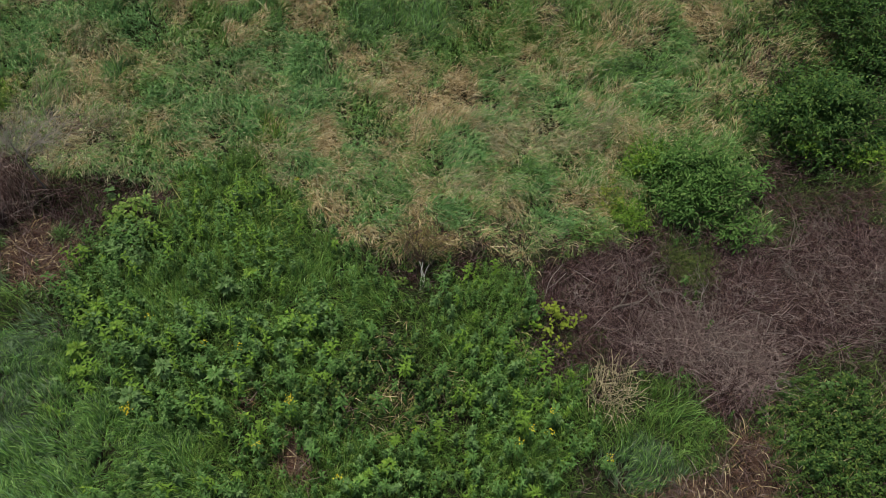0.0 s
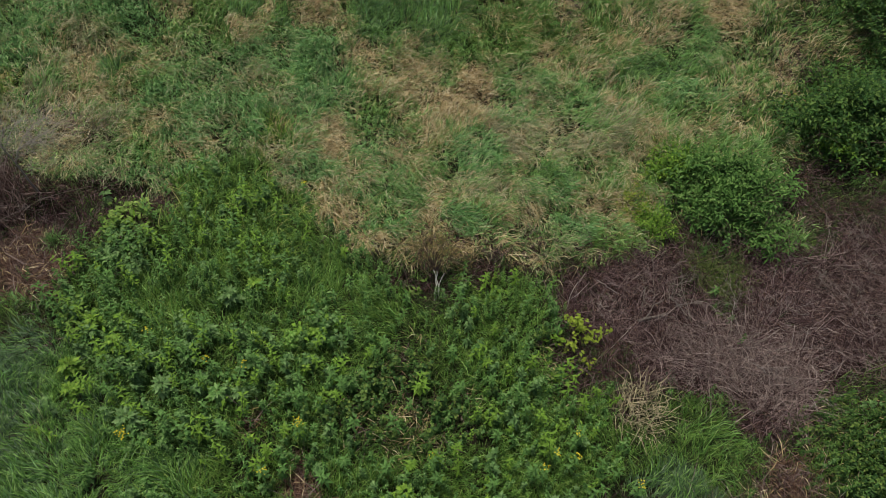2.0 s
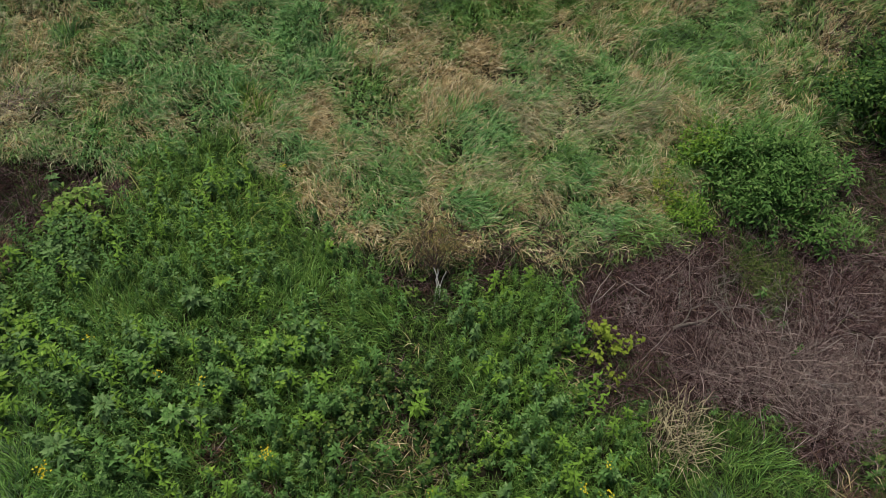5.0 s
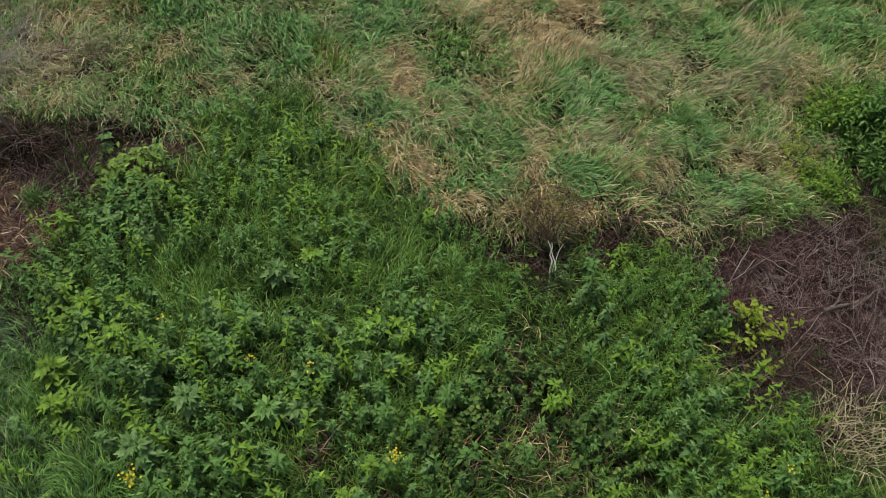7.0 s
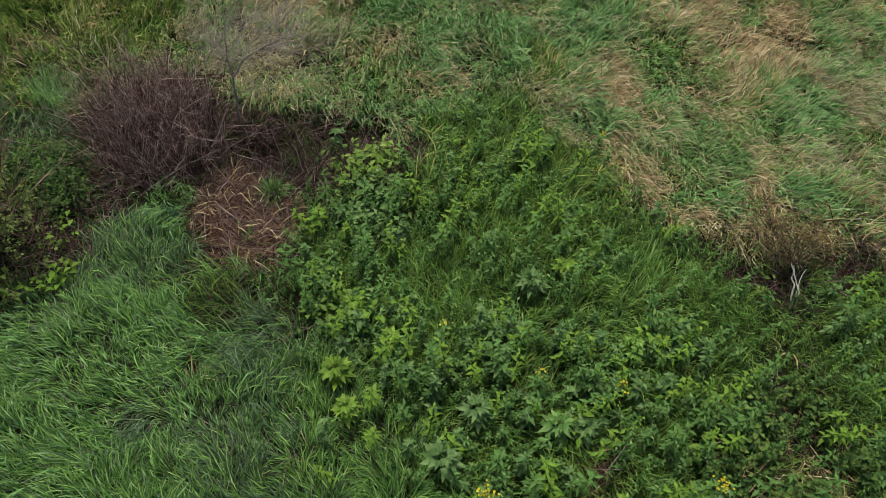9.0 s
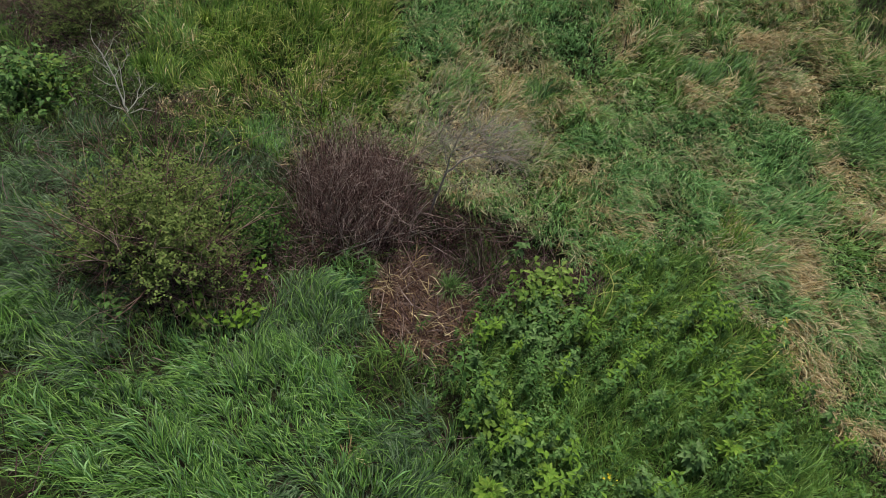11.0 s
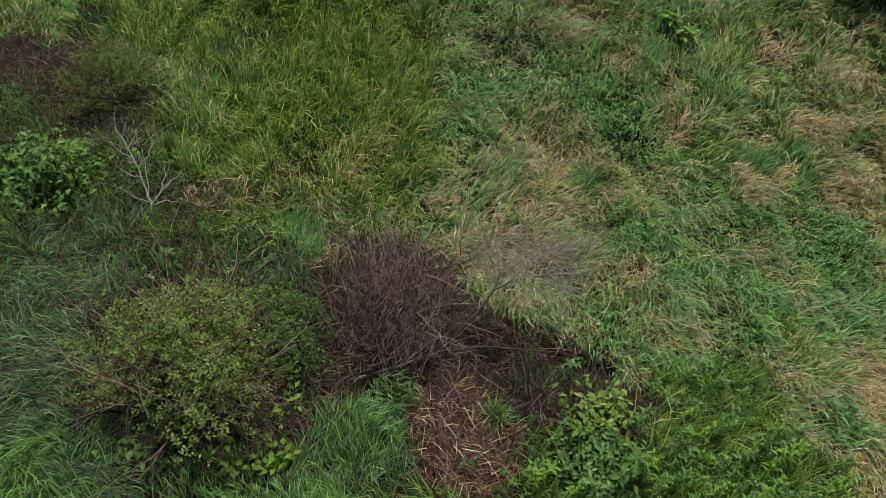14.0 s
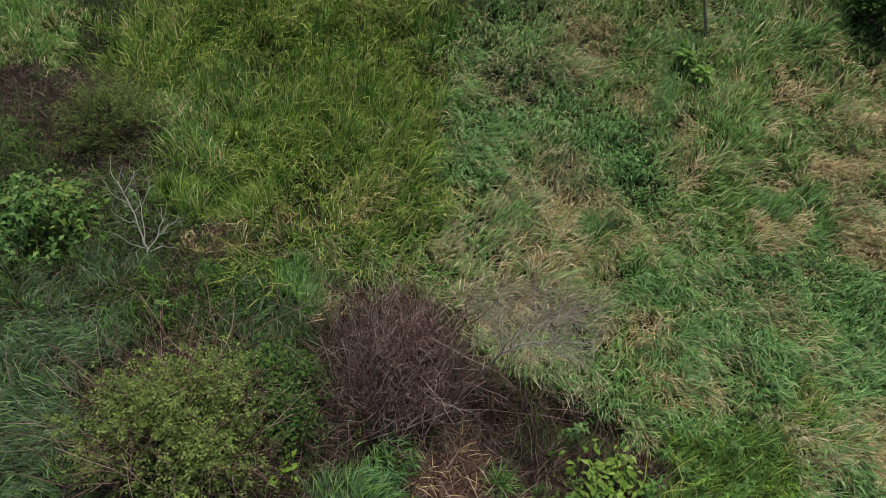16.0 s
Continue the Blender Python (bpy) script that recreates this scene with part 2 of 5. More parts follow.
MIXES = {
    "field": dict(reed=0.34, straw=0.31, grass=0.25, pale=0.09, lush=0.01),
    "reed": dict(reed=0.54, blue=0.14, straw=0.18, pale=0.14),
    "bluereed": dict(blue=0.46, reed=0.34, pale=0.10, straw=0.10),
    "palereed": dict(pale=0.30, reed=0.44, blue=0.14, straw=0.12),
    "greyreed": dict(pale=0.15, reed=0.5, blue=0.1, dead=0.08, straw=0.1, olive=0.07),
    "straw": dict(straw=0.74, reed=0.10, grass=0.06, pale=0.10),
    "drystraw": dict(straw=0.85, dead=0.08, reed=0.07),
    "palestraw": dict(pale=0.35, straw=0.3, reed=0.33, ash=0.02),
    "brownstraw": dict(straw=0.4, dead=0.3, olive=0.15, reed=0.15),
    "grass": dict(grass=0.54, reed=0.22, straw=0.19, lush=0.05),
    "sedge": dict(sedge=0.44, grass=0.34, lush=0.06, straw=0.10, olive=0.06),
    "lush": dict(lush=0.66, bent=0.26, blue=0.08),
    "olivelush": dict(bent=0.66, lush=0.30, dead=0.04),
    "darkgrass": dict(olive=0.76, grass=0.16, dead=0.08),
    "olive": dict(olive=0.65, grass=0.35),
    "deadstem": dict(dead=0.80, russet=0.12, ash=0.05, olive=0.03),
    "palestem": dict(ash=0.42, dead=0.58),
    "litter": dict(russet=0.70, dead=0.16, straw=0.09, ash=0.05),
    "darklitter": dict(dead=0.7, olive=0.3),
    # real mud on the trough floor; between the bushes it imitates shade
    "mud": dict(dead=0.46, russet=0.14, olive=0.40),
    # sparse dark mix; between the bushes it stands in for deep shade
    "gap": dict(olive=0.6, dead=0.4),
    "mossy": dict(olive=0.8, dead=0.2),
    # dark grass mix; shade around the bushes is put into its colour
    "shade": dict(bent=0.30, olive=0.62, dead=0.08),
    "forb": dict(grass=0.66, olive=0.28, lush=0.06),
    "lushforb": dict(grass=0.66, sedge=0.08, lush=0.12, olive=0.14),
    "teal": dict(blue=0.35, lush=0.35, olive=0.3),
    "greystraw": dict(ash=0.18, pale=0.42, straw=0.30, reed=0.10),
    "darklush": dict(grass=0.36, olive=0.50, lush=0.14),
    "duff": dict(dead=0.82, russet=0.18),
    "limeforb": dict(grass=0.72, olive=0.20, lush=0.08),
    "forbgrass": dict(lush=0.22, grass=0.64, olive=0.14),
    "bramble": dict(olive=0.45, grass=0.30, straw=0.10, dead=0.15),
    "greensedge": dict(grass=0.44, lush=0.14, olive=0.20, sedge=0.16, straw=0.06),
    "midlush": dict(bent=0.56, lush=0.24, olive=0.20),
    "russetgrass": dict(russet=0.42, straw=0.12, olive=0.26, grass=0.20),
    "dullfield": dict(olive=0.34, grass=0.22, reed=0.12, dead=0.08, straw=0.24),
    "grassyforb": dict(lush=0.56, grass=0.28, bent=0.16),
    "combed": dict(pale=0.42, reed=0.24, straw=0.34),
    "gapgrass": dict(grass=0.40, sedge=0.26, straw=0.22, olive=0.12),
    "deepreed": dict(blue=0.60, lush=0.20, straw=0.06, olive=0.14),
    "silver": dict(bent=0.86, lush=0.10, dead=0.04),
    # brown low growth, darkened so that the shrubs' shade is in its colour
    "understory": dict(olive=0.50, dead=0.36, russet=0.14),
    "mauve": dict(dead=0.66, ash=0.18, russet=0.16),
    "ashen": dict(ash=0.62, dead=0.38),
    "mossgrey": dict(pale=0.2, dead=0.3, olive=0.3, grass=0.2),
    "litterthin": dict(russet=0.4, straw=0.15, lush=0.45),
}
# shares of leafy plants a square metre, and how thickly the blades stand
LEAFY = {"forb": 15, "lushforb": 12, "limeforb": 16, "forbgrass": 5, "grassyforb": 4.5, "bramble": 22, "olive": 2.5, "darkgrass": 2}
THIN = {"shade": 0.8, "mossy": 0.6, "mud": 0.8, "gap": 0.4, "duff": 0.8, "understory": 0.8, "litter": 0.85, "deadstem": 0.8, "palestem": 0.9, "darklitter": 0.5, "forb": 1.0, "limeforb": 0.95, "bramble": 0.6, "darkgrass": 0.7}
STANDS = []


def stand(kind, x, y, rx, ry, turn, lean=None, soft=0.25):
    STANDS.append((kind, x, y, rx, ry, radians(turn), None if lean is None else radians(lean), soft))


stand("field", 1.00, 17.17, 21.05, 5.70, -177)
stand("field", -8.85, 18.90, 6.94, 5.13, -143)
stand("field", -9.60, 20.26, 6.88, 5.08, -145)
stand("sedge", -17.19, 17.15, 4.44, 3.81, 148)
stand("sedge", -18.23, 17.84, 4.81, 3.90, 174)
stand("greyreed", -13.58, 20.95, 1.71, 1.40, -154)
stand("forb", -3.25, 6.53, 7.05, 4.16, -180)
stand("forb", -0.51, 7.64, 4.83, 2.81, -177)
stand("forb", -4.71, 8.51, 4.21, 2.95, -169)
stand("lushforb", -5.12, 11.43, 1.89, 1.65, 66)
stand("forb", 2.40, 6.50, 3.45, 2.86, 73)
stand("lush", -11.89, 5.98, 2.46, 1.79, -166, lean=180)
stand("lush", -11.23, 6.65, 2.46, 1.76, 136, lean=153)
stand("olivelush", -15.69, 6.73, 1.74, 1.03, -161, lean=-174)
stand("lush", -8.66, 5.62, 3.41, 1.66, 117, lean=154, soft=0.5)
stand("shade", -11.75, 9.00, 1.08, 0.68, -152)
stand("grass", -5.69, 18.94, 2.04, 1.25, -174, lean=49, soft=0.40)
stand("reed", -4.26, 17.58, 1.48, 0.64, -163, lean=28, soft=0.40)
stand("grass", -5.42, 16.41, 1.62, 0.85, -150, lean=28, soft=0.40)
stand("straw", -5.85, 18.71, 0.59, 0.46, -175, lean=69, soft=0.40)
stand("brownstraw", -3.50, 18.51, 1.60, 0.30, 90, lean=85, soft=0.40)
stand("bluereed", -3.43, 16.46, 1.15, 0.92, -130, lean=45, soft=0.40)
stand("lush", -1.93, 19.30, 1.16, 0.95, -167, lean=52, soft=0.40)
stand("lush", 0.29, 19.64, 1.19, 0.96, -165, lean=55, soft=0.40)
stand("grass", 2.57, 19.34, 2.21, 1.29, -171, lean=-40, soft=0.40)
stand("grass", 5.61, 19.61, 1.86, 1.30, -168, lean=43, soft=0.40)
stand("reed", 8.70, 19.85, 1.89, 1.10, -172, lean=-18, soft=0.40)
stand("gapgrass", -5.12, 14.71, 1.26, 0.32, 86, lean=81, soft=0.40)
stand("straw", -1.08, 17.21, 1.59, 1.28, 172, lean=-13, soft=0.40)
stand("drystraw", 1.00, 16.61, 1.22, 1.03, 110, lean=-25, soft=0.40)
stand("straw", 0.73, 15.47, 1.50, 0.82, -161, lean=10, soft=0.40)
stand("reed", -3.61, 15.36, 1.10, 0.84, -141, lean=-30, soft=0.40)
stand("straw", -2.92, 14.65, 1.16, 0.39, 137, lean=-39, soft=0.40)
stand("bluereed", -1.85, 14.47, 0.88, 0.75, -174, lean=-20, soft=0.40)
stand("straw", -0.87, 14.41, 0.62, 0.36, 157, lean=-20, soft=0.40)
stand("combed", -4.48, 13.79, 1.17, 0.44, 137, lean=-38, soft=0.40)
stand("bluereed", -3.19, 13.74, 1.32, 0.35, 143, lean=-38, soft=0.40)
stand("straw", -2.92, 12.75, 1.60, 0.55, 137, lean=-41, soft=0.40)
stand("drystraw", -2.27, 11.91, 0.67, 0.32, 130, lean=-51, soft=0.40)
stand("reed", -0.90, 13.09, 1.41, 0.82, 156, lean=-23, soft=0.40)
stand("bluereed", -1.35, 11.86, 0.57, 0.28, 164, lean=-20, soft=0.40)
stand("straw", 0.05, 12.63, 0.92, 0.73, 92, lean=-65, soft=0.40)
stand("brownstraw", 0.16, 11.48, 1.25, 0.64, 170, lean=-72, soft=0.40)
stand("bluereed", 1.64, 14.65, 1.01, 0.76, -170, lean=15, soft=0.40)
stand("bluereed", 2.96, 15.86, 1.13, 0.45, -175, lean=4, soft=0.40)
stand("combed", 4.75, 15.81, 2.13, 0.67, -169, lean=11, soft=0.40)
stand("combed", 3.39, 14.98, 1.65, 0.50, 152, lean=-28, soft=0.40)
stand("straw", 6.70, 15.50, 0.79, 0.60, 62, lean=-60, soft=0.40)
stand("reed", 3.48, 16.92, 1.74, 0.83, -174, lean=-8, soft=0.40)
stand("straw", 3.84, 18.33, 0.48, 0.28, -171, lean=5, soft=0.40)
stand("straw", 4.14, 17.61, 0.35, 0.31, -139, lean=4, soft=0.40)
stand("straw", 5.93, 18.32, 0.68, 0.28, 83, lean=77, soft=0.40)
stand("straw", 5.53, 17.18, 0.67, 0.29, -141, lean=36, soft=0.40)
stand("straw", 7.15, 17.59, 0.71, 0.27, -163, lean=15, soft=0.40)
stand("brownstraw", 4.41, 20.39, 0.70, 0.48, -169, lean=-29, soft=0.40)
stand("straw", 6.78, 20.49, 0.60, 0.49, 69, lean=60, soft=0.40)
stand("straw", 7.76, 19.67, 0.67, 0.45, 79, lean=68, soft=0.40)
stand("lush", 7.13, 18.32, 1.42, 0.48, -175, lean=15, soft=0.40)
stand("straw", 9.43, 17.03, 1.77, 0.69, -163, lean=8, soft=0.40)
stand("straw", 10.33, 20.60, 1.51, 0.88, 129, lean=-53, soft=0.40)
stand("straw", 11.75, 18.74, 1.55, 0.67, 76, lean=64, soft=0.40)
stand("brownstraw", 12.98, 19.46, 0.75, 0.48, -172, lean=2, soft=0.40)
stand("bluereed", 8.36, 17.10, 1.00, 0.67, -168, lean=-24, soft=0.40)
stand("lush", 3.79, 14.01, 1.09, 0.35, -176, lean=9, soft=0.40)
stand("bluereed", 4.62, 12.24, 0.88, 0.57, -172, lean=-23, soft=0.40)
stand("bluereed", 1.00, 12.07, 0.58, 0.41, -174, lean=-21, soft=0.40)
stand("reed", 2.24, 13.50, 1.43, 0.47, -176, lean=-6, soft=0.40)
stand("straw", 1.87, 12.67, 0.79, 0.29, 171, lean=-9, soft=0.40)
stand("straw", 3.16, 12.49, 0.64, 0.46, 111, lean=-56, soft=0.40)
stand("straw", 4.80, 13.20, 1.22, 0.57, 157, lean=-22, soft=0.40)
stand("combed", 1.62, 13.35, 0.88, 0.30, 158, lean=-21, soft=0.40)
stand("brownstraw", 2.08, 11.38, 1.09, 0.43, -176, lean=-65, soft=0.40)
stand("combed", 3.38, 11.84, 0.47, 0.42, 46, lean=-67, soft=0.40)
stand("grass", 5.08, 11.71, 0.70, 0.52, -167, lean=-69, soft=0.40)
stand("bluereed", 4.01, 13.38, 0.54, 0.34, -173, lean=3, soft=0.40)
stand("greyreed", -13.32, 19.81, 1.57, 1.14, -155, lean=-1, soft=0.40)
stand("grass", -12.51, 20.93, 0.66, 0.40, -153, lean=59, soft=0.40)
stand("brownstraw", -11.45, 21.21, 0.41, 0.36, 83, lean=-35, soft=0.40)
stand("straw", -10.18, 21.10, 0.84, 0.60, 71, lean=-40, soft=0.40)
stand("lush", -9.51, 21.14, 0.60, 0.43, 96, lean=82, soft=0.40)
stand("lush", -9.40, 22.36, 0.61, 0.32, -151, lean=82, soft=0.40)
stand("bluereed", -11.10, 19.13, 2.08, 0.88, -164, lean=-79, soft=0.40)
stand("deepreed", -10.36, 19.12, 1.10, 0.54, -166, lean=-80, soft=0.40)
stand("bluereed", -13.07, 17.76, 0.96, 0.95, 92, lean=-41, soft=0.40)
stand("combed", -10.61, 17.74, 0.86, 0.73, 93, lean=-64, soft=0.40)
stand("straw", -11.61, 17.54, 0.71, 0.24, 110, lean=102, soft=0.40)
stand("straw", -10.63, 16.97, 0.60, 0.45, -146, lean=-53, soft=0.40)
stand("straw", -9.33, 17.24, 0.71, 0.62, -172, lean=-4, soft=0.40)
stand("combed", -12.01, 15.80, 1.30, 0.73, -127, lean=54, soft=0.40)
stand("straw", -11.12, 15.39, 1.58, 0.52, -141, lean=46, soft=0.40)
stand("lush", -9.94, 16.62, 0.43, 0.29, 100, lean=91, soft=0.40)
stand("deepreed", -9.25, 18.36, 0.66, 0.62, 161, lean=-90, soft=0.40)
stand("straw", -8.32, 17.07, 0.94, 0.38, -153, lean=19, soft=0.40)
stand("palereed", -7.07, 16.95, 1.54, 0.93, 176, lean=-9, soft=0.40)
stand("bluereed", -8.42, 15.90, 0.79, 0.47, -147, lean=-10, soft=0.40)
stand("grass", -7.21, 18.97, 0.99, 0.50, -151, lean=45, soft=0.40)
stand("straw", -7.48, 19.85, 0.73, 0.37, -140, lean=31, soft=0.40)
stand("straw", -5.11, 20.99, 0.66, 0.62, -151, lean=-16, soft=0.40)
stand("straw", -6.45, 20.00, 0.71, 0.37, -150, lean=15, soft=0.40)
stand("straw", -6.83, 21.32, 0.98, 0.23, -153, lean=32, soft=0.40)
stand("straw", -4.79, 22.51, 1.04, 0.42, -163, lean=15, soft=0.40)
stand("straw", -8.05, 18.91, 0.40, 0.27, -147, lean=-9, soft=0.40)
stand("grass", -7.28, 22.61, 1.41, 0.79, -147, lean=56, soft=0.40)
stand("straw", -6.31, 22.80, 0.70, 0.31, -150, lean=27, soft=0.40)
stand("lush", -4.85, 18.88, 0.64, 0.48, -129, lean=75, soft=0.40)
stand("lush", -5.77, 19.57, 0.80, 0.35, -151, lean=69, soft=0.40)
stand("straw", -6.00, 18.66, 0.46, 0.28, -146, lean=-22, soft=0.40)
stand("palestraw", -4.39, 20.24, 0.56, 0.38, -138, lean=-22, soft=0.40)
stand("straw", -3.97, 19.94, 0.81, 0.26, -153, lean=15, soft=0.40)
stand("straw", -4.11, 19.08, 0.58, 0.37, -170, lean=-3, soft=0.40)
stand("straw", -3.34, 19.53, 1.27, 0.50, 96, lean=-47, soft=0.40)
stand("bluereed", -5.96, 17.48, 1.26, 0.69, -148, lean=-47, soft=0.40)
stand("bluereed", -4.38, 17.78, 1.36, 0.68, -148, lean=-128, soft=0.40)
stand("greystraw", -11.08, 14.35, 1.72, 0.65, -152, lean=41, soft=0.40)
stand("palestraw", -9.93, 13.91, 1.27, 0.64, -176, lean=-39, soft=0.40)
stand("palereed", -9.14, 13.37, 0.94, 0.36, 175, lean=-50, soft=0.40)
stand("straw", -7.84, 14.65, 0.68, 0.48, 70, lean=-49, soft=0.40)
stand("bluereed", -6.37, 15.37, 1.44, 1.01, -166, lean=-46, soft=0.40)
stand("bluereed", -7.80, 12.92, 0.85, 0.54, 126, lean=-84, soft=0.40)
stand("bluereed", -6.79, 13.47, 0.62, 0.36, -145, lean=-81, soft=0.40)
stand("palestraw", -5.77, 14.24, 0.38, 0.28, -116, lean=-73, soft=0.40)
stand("gapgrass", -4.95, 15.06, 0.82, 0.34, 92, lean=87, soft=0.40)
stand("bluereed", -4.12, 16.18, 1.11, 0.73, -164, lean=-2, soft=0.40)
stand("straw", -3.54, 15.05, 0.85, 0.52, 57, lean=-41, soft=0.40)
stand("combed", -4.30, 13.69, 0.84, 0.29, 142, lean=-37, soft=0.40)
stand("bluereed", -3.61, 13.76, 0.68, 0.30, 149, lean=-34, soft=0.40)
# dark growth in front of the shrubs, coloured for the shade they cast
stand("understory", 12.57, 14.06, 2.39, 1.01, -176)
stand("deadstem", 8.97, 9.33, 5.10, 2.23, 174)
stand("duff", 5.06, 8.90, 1.65, 1.30, 66)
stand("deadstem", 12.05, 10.60, 2.35, 1.74, -149)
stand("darkgrass", 8.20, 10.63, 1.05, 0.84, 49)
stand("palestem", 8.68, 8.11, 2.23, 1.05, 172)
stand("duff", 7.75, 6.73, 1.72, 0.48, 171)
stand("litter", 8.21, 4.98, 1.38, 0.85, 180)
stand("darkgrass", 6.48, 5.59, 1.76, 0.99, -173)
stand("bramble", 10.71, 5.77, 1.96, 1.36, -160)
stand("darkgrass", 11.53, 7.44, 1.05, 0.48, -176)
stand("lushforb", -5.40, 12.58, 1.48, 1.12, 176)
stand("forbgrass", -2.00, 9.66, 2.16, 1.29, -177)
stand("olive", 0.07, 8.00, 1.52, 1.20, 88)
stand("bramble", -0.47, 6.53, 1.83, 1.38, -177)
stand("limeforb", 2.88, 5.20, 2.39, 1.67, -172)
stand("limeforb", 2.22, 8.80, 1.47, 1.34, -134)
stand("litter", -2.59, 4.63, 0.60, 0.31, 99)
stand("forb", -7.50, 9.87, 1.38, 1.08, 162)
stand("bramble", 3.26, 8.15, 1.03, 0.76, 77)
stand("litter", -4.27, 6.48, 0.33, 0.22, 77)
stand("forbgrass", -5.29, 8.94, 1.01, 0.59, -173)
stand("forbgrass", -7.47, 9.02, 0.87, 0.48, -176)
stand("forbgrass", -3.17, 8.84, 0.96, 0.69, -163)
stand("forbgrass", -1.63, 9.80, 1.02, 0.62, -167)
stand("forb", -8.16, 9.97, 1.17, 1.01, 104)
stand("olivelush", -9.02, 7.16, 1.13, 0.89, 116, lean=142)
stand("olivelush", -9.06, 5.88, 1.37, 0.75, 178)
stand("darkgrass", -9.85, 8.16, 0.98, 0.50, -180)
stand("darklitter", -12.48, 12.09, 1.57, 1.44, -127)
stand("mud", -10.64, 11.90, 1.02, 0.83, -134)
stand("mud", -9.16, 12.31, 1.21, 0.56, -161)
stand("darkgrass", -8.37, 12.38, 0.81, 0.35, -150)
stand("litter", -10.27, 10.31, 1.30, 1.03, 94)
stand("teal", -11.88, 9.96, 0.61, 0.57, 82)
stand("darklitter", -14.83, 9.01, 1.74, 1.45, 141)
stand("darkgrass", -13.01, 9.87, 0.68, 0.48, 118)
stand("darkgrass", -12.98, 8.69, 0.52, 0.49, -171)
stand("darkgrass", -18.97, 10.38, 1.50, 1.09, -168)
stand("darkgrass", -16.86, 11.73, 1.39, 0.94, -158)
stand("darkgrass", -14.54, 11.00, 1.21, 0.61, 121)
stand("darklitter", -17.71, 9.54, 0.88, 0.60, 144)
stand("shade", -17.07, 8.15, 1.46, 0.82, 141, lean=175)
stand("darklitter", -22.99, 15.11, 2.13, 1.43, 155)
stand("deadstem", -16.77, 12.97, 0.71, 0.47, -158)
stand("darkgrass", -18.65, 12.70, 1.31, 1.04, -176)
stand("lushforb", -5.82, 12.62, 1.30, 0.90, 68)
stand("forb", -8.11, 11.15, 1.23, 0.81, -141)
stand("sedge", -15.22, 12.60, 0.90, 0.77, -158)
stand("grass", -25.07, 16.95, 1.62, 1.07, 139)
stand("mud", -0.38, 10.16, 0.72, 0.34, -176)
stand("mud", 1.39, 10.45, 0.82, 0.34, -176)
stand("mud", 4.22, 9.97, 0.64, 0.57, 133)
stand("duff", 4.06, 8.43, 1.05, 0.62, 80)
stand("mossy", -0.04, 9.59, 0.52, 0.30, -166)
stand("mud", -0.88, 10.51, 0.41, 0.20, -171)
stand("duff", 5.99, 7.82, 1.40, 0.74, -174)
stand("darkgrass", 5.43, 4.46, 2.10, 0.93, -176)
stand("darklush", 6.48, 5.59, 1.61, 0.85, -174)
stand("litter", 7.47, 4.23, 2.09, 0.52, -178)
stand("darkgrass", 14.63, 19.42, 3.49, 2.52, -159)
# dark stems between the bushes imitate shade, there is no mud here
stand("mud", -13.12, 10.07, 0.93, 0.48, 118)
stand("litter", -9.68, 11.72, 0.66, 0.35, -149)
stand("grass", -24.25, 15.37, 1.49, 1.10, 171)
stand("darkgrass", -22.49, 13.12, 1.24, 0.81, 179)
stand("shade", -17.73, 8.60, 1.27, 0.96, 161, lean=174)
stand("darklitter", -20.70, 14.99, 1.87, 1.35, 177)
stand("darklitter", -23.90, 15.33, 1.17, 0.82, 173)
stand("darkgrass", -22.85, 13.83, 1.31, 0.83, 179)
# again the shrubs' shade, put in as dark stems
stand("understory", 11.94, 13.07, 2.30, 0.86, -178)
stand("mud", -9.50, 11.88, 1.42, 0.59, -156)
stand("lushforb", -5.82, 12.62, 1.44, 1.00, 67)
stand("lushforb", -6.98, 12.18, 0.79, 0.58, -117)
# two more dark strips imitating the shade between the bushes
stand("mud", -13.60, 10.35, 1.09, 0.39, 119)
stand("mud", -13.54, 11.09, 0.77, 0.41, 117)
stand("duff", 3.99, 8.31, 1.04, 0.52, 80)
stand("duff", 3.81, 9.76, 0.74, 0.50, 76)
stand("mossy", 8.07, 10.62, 1.08, 0.73, -165)
stand("lushforb", -5.12, 11.43, 1.52, 1.37, -142)
stand("duff", 4.89, 10.74, 0.90, 0.42, -175)
stand("duff", 4.13, 10.60, 0.55, 0.47, -141)
stand("darkgrass", 4.46, 8.26, 0.56, 0.36, -171)
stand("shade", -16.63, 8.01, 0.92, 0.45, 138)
# thin dark growth between the bushes in place of their shade
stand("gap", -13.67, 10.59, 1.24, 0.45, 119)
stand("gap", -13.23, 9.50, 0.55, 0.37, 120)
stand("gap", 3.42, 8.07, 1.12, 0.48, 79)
stand("mud", 4.27, 7.99, 0.82, 0.64, -149)
stand("gap", 5.04, 6.66, 0.96, 0.59, -168)
stand("mud", 4.87, 7.50, 0.76, 0.38, -173)
stand("darkgrass", 6.20, 6.74, 0.66, 0.44, -162)
stand("greensedge", -19.24, 15.26, 1.99, 1.08, 129)
stand("greensedge", -14.93, 15.75, 0.84, 0.77, 125)
stand("lushforb", -4.83, 12.81, 1.05, 0.59, 82)
stand("greensedge", -18.67, 16.83, 1.29, 0.99, -179, lean=97, soft=0.35)
stand("grass", -19.54, 15.70, 1.23, 0.77, 133, lean=102, soft=0.35)
stand("sedge", -15.88, 17.70, 1.52, 1.20, -167, lean=91, soft=0.35)
stand("gapgrass", -14.64, 15.45, 1.14, 0.92, -157, lean=51, soft=0.35)
stand("brownstraw", -16.70, 12.93, 0.75, 0.36, -156, lean=56, soft=0.35)
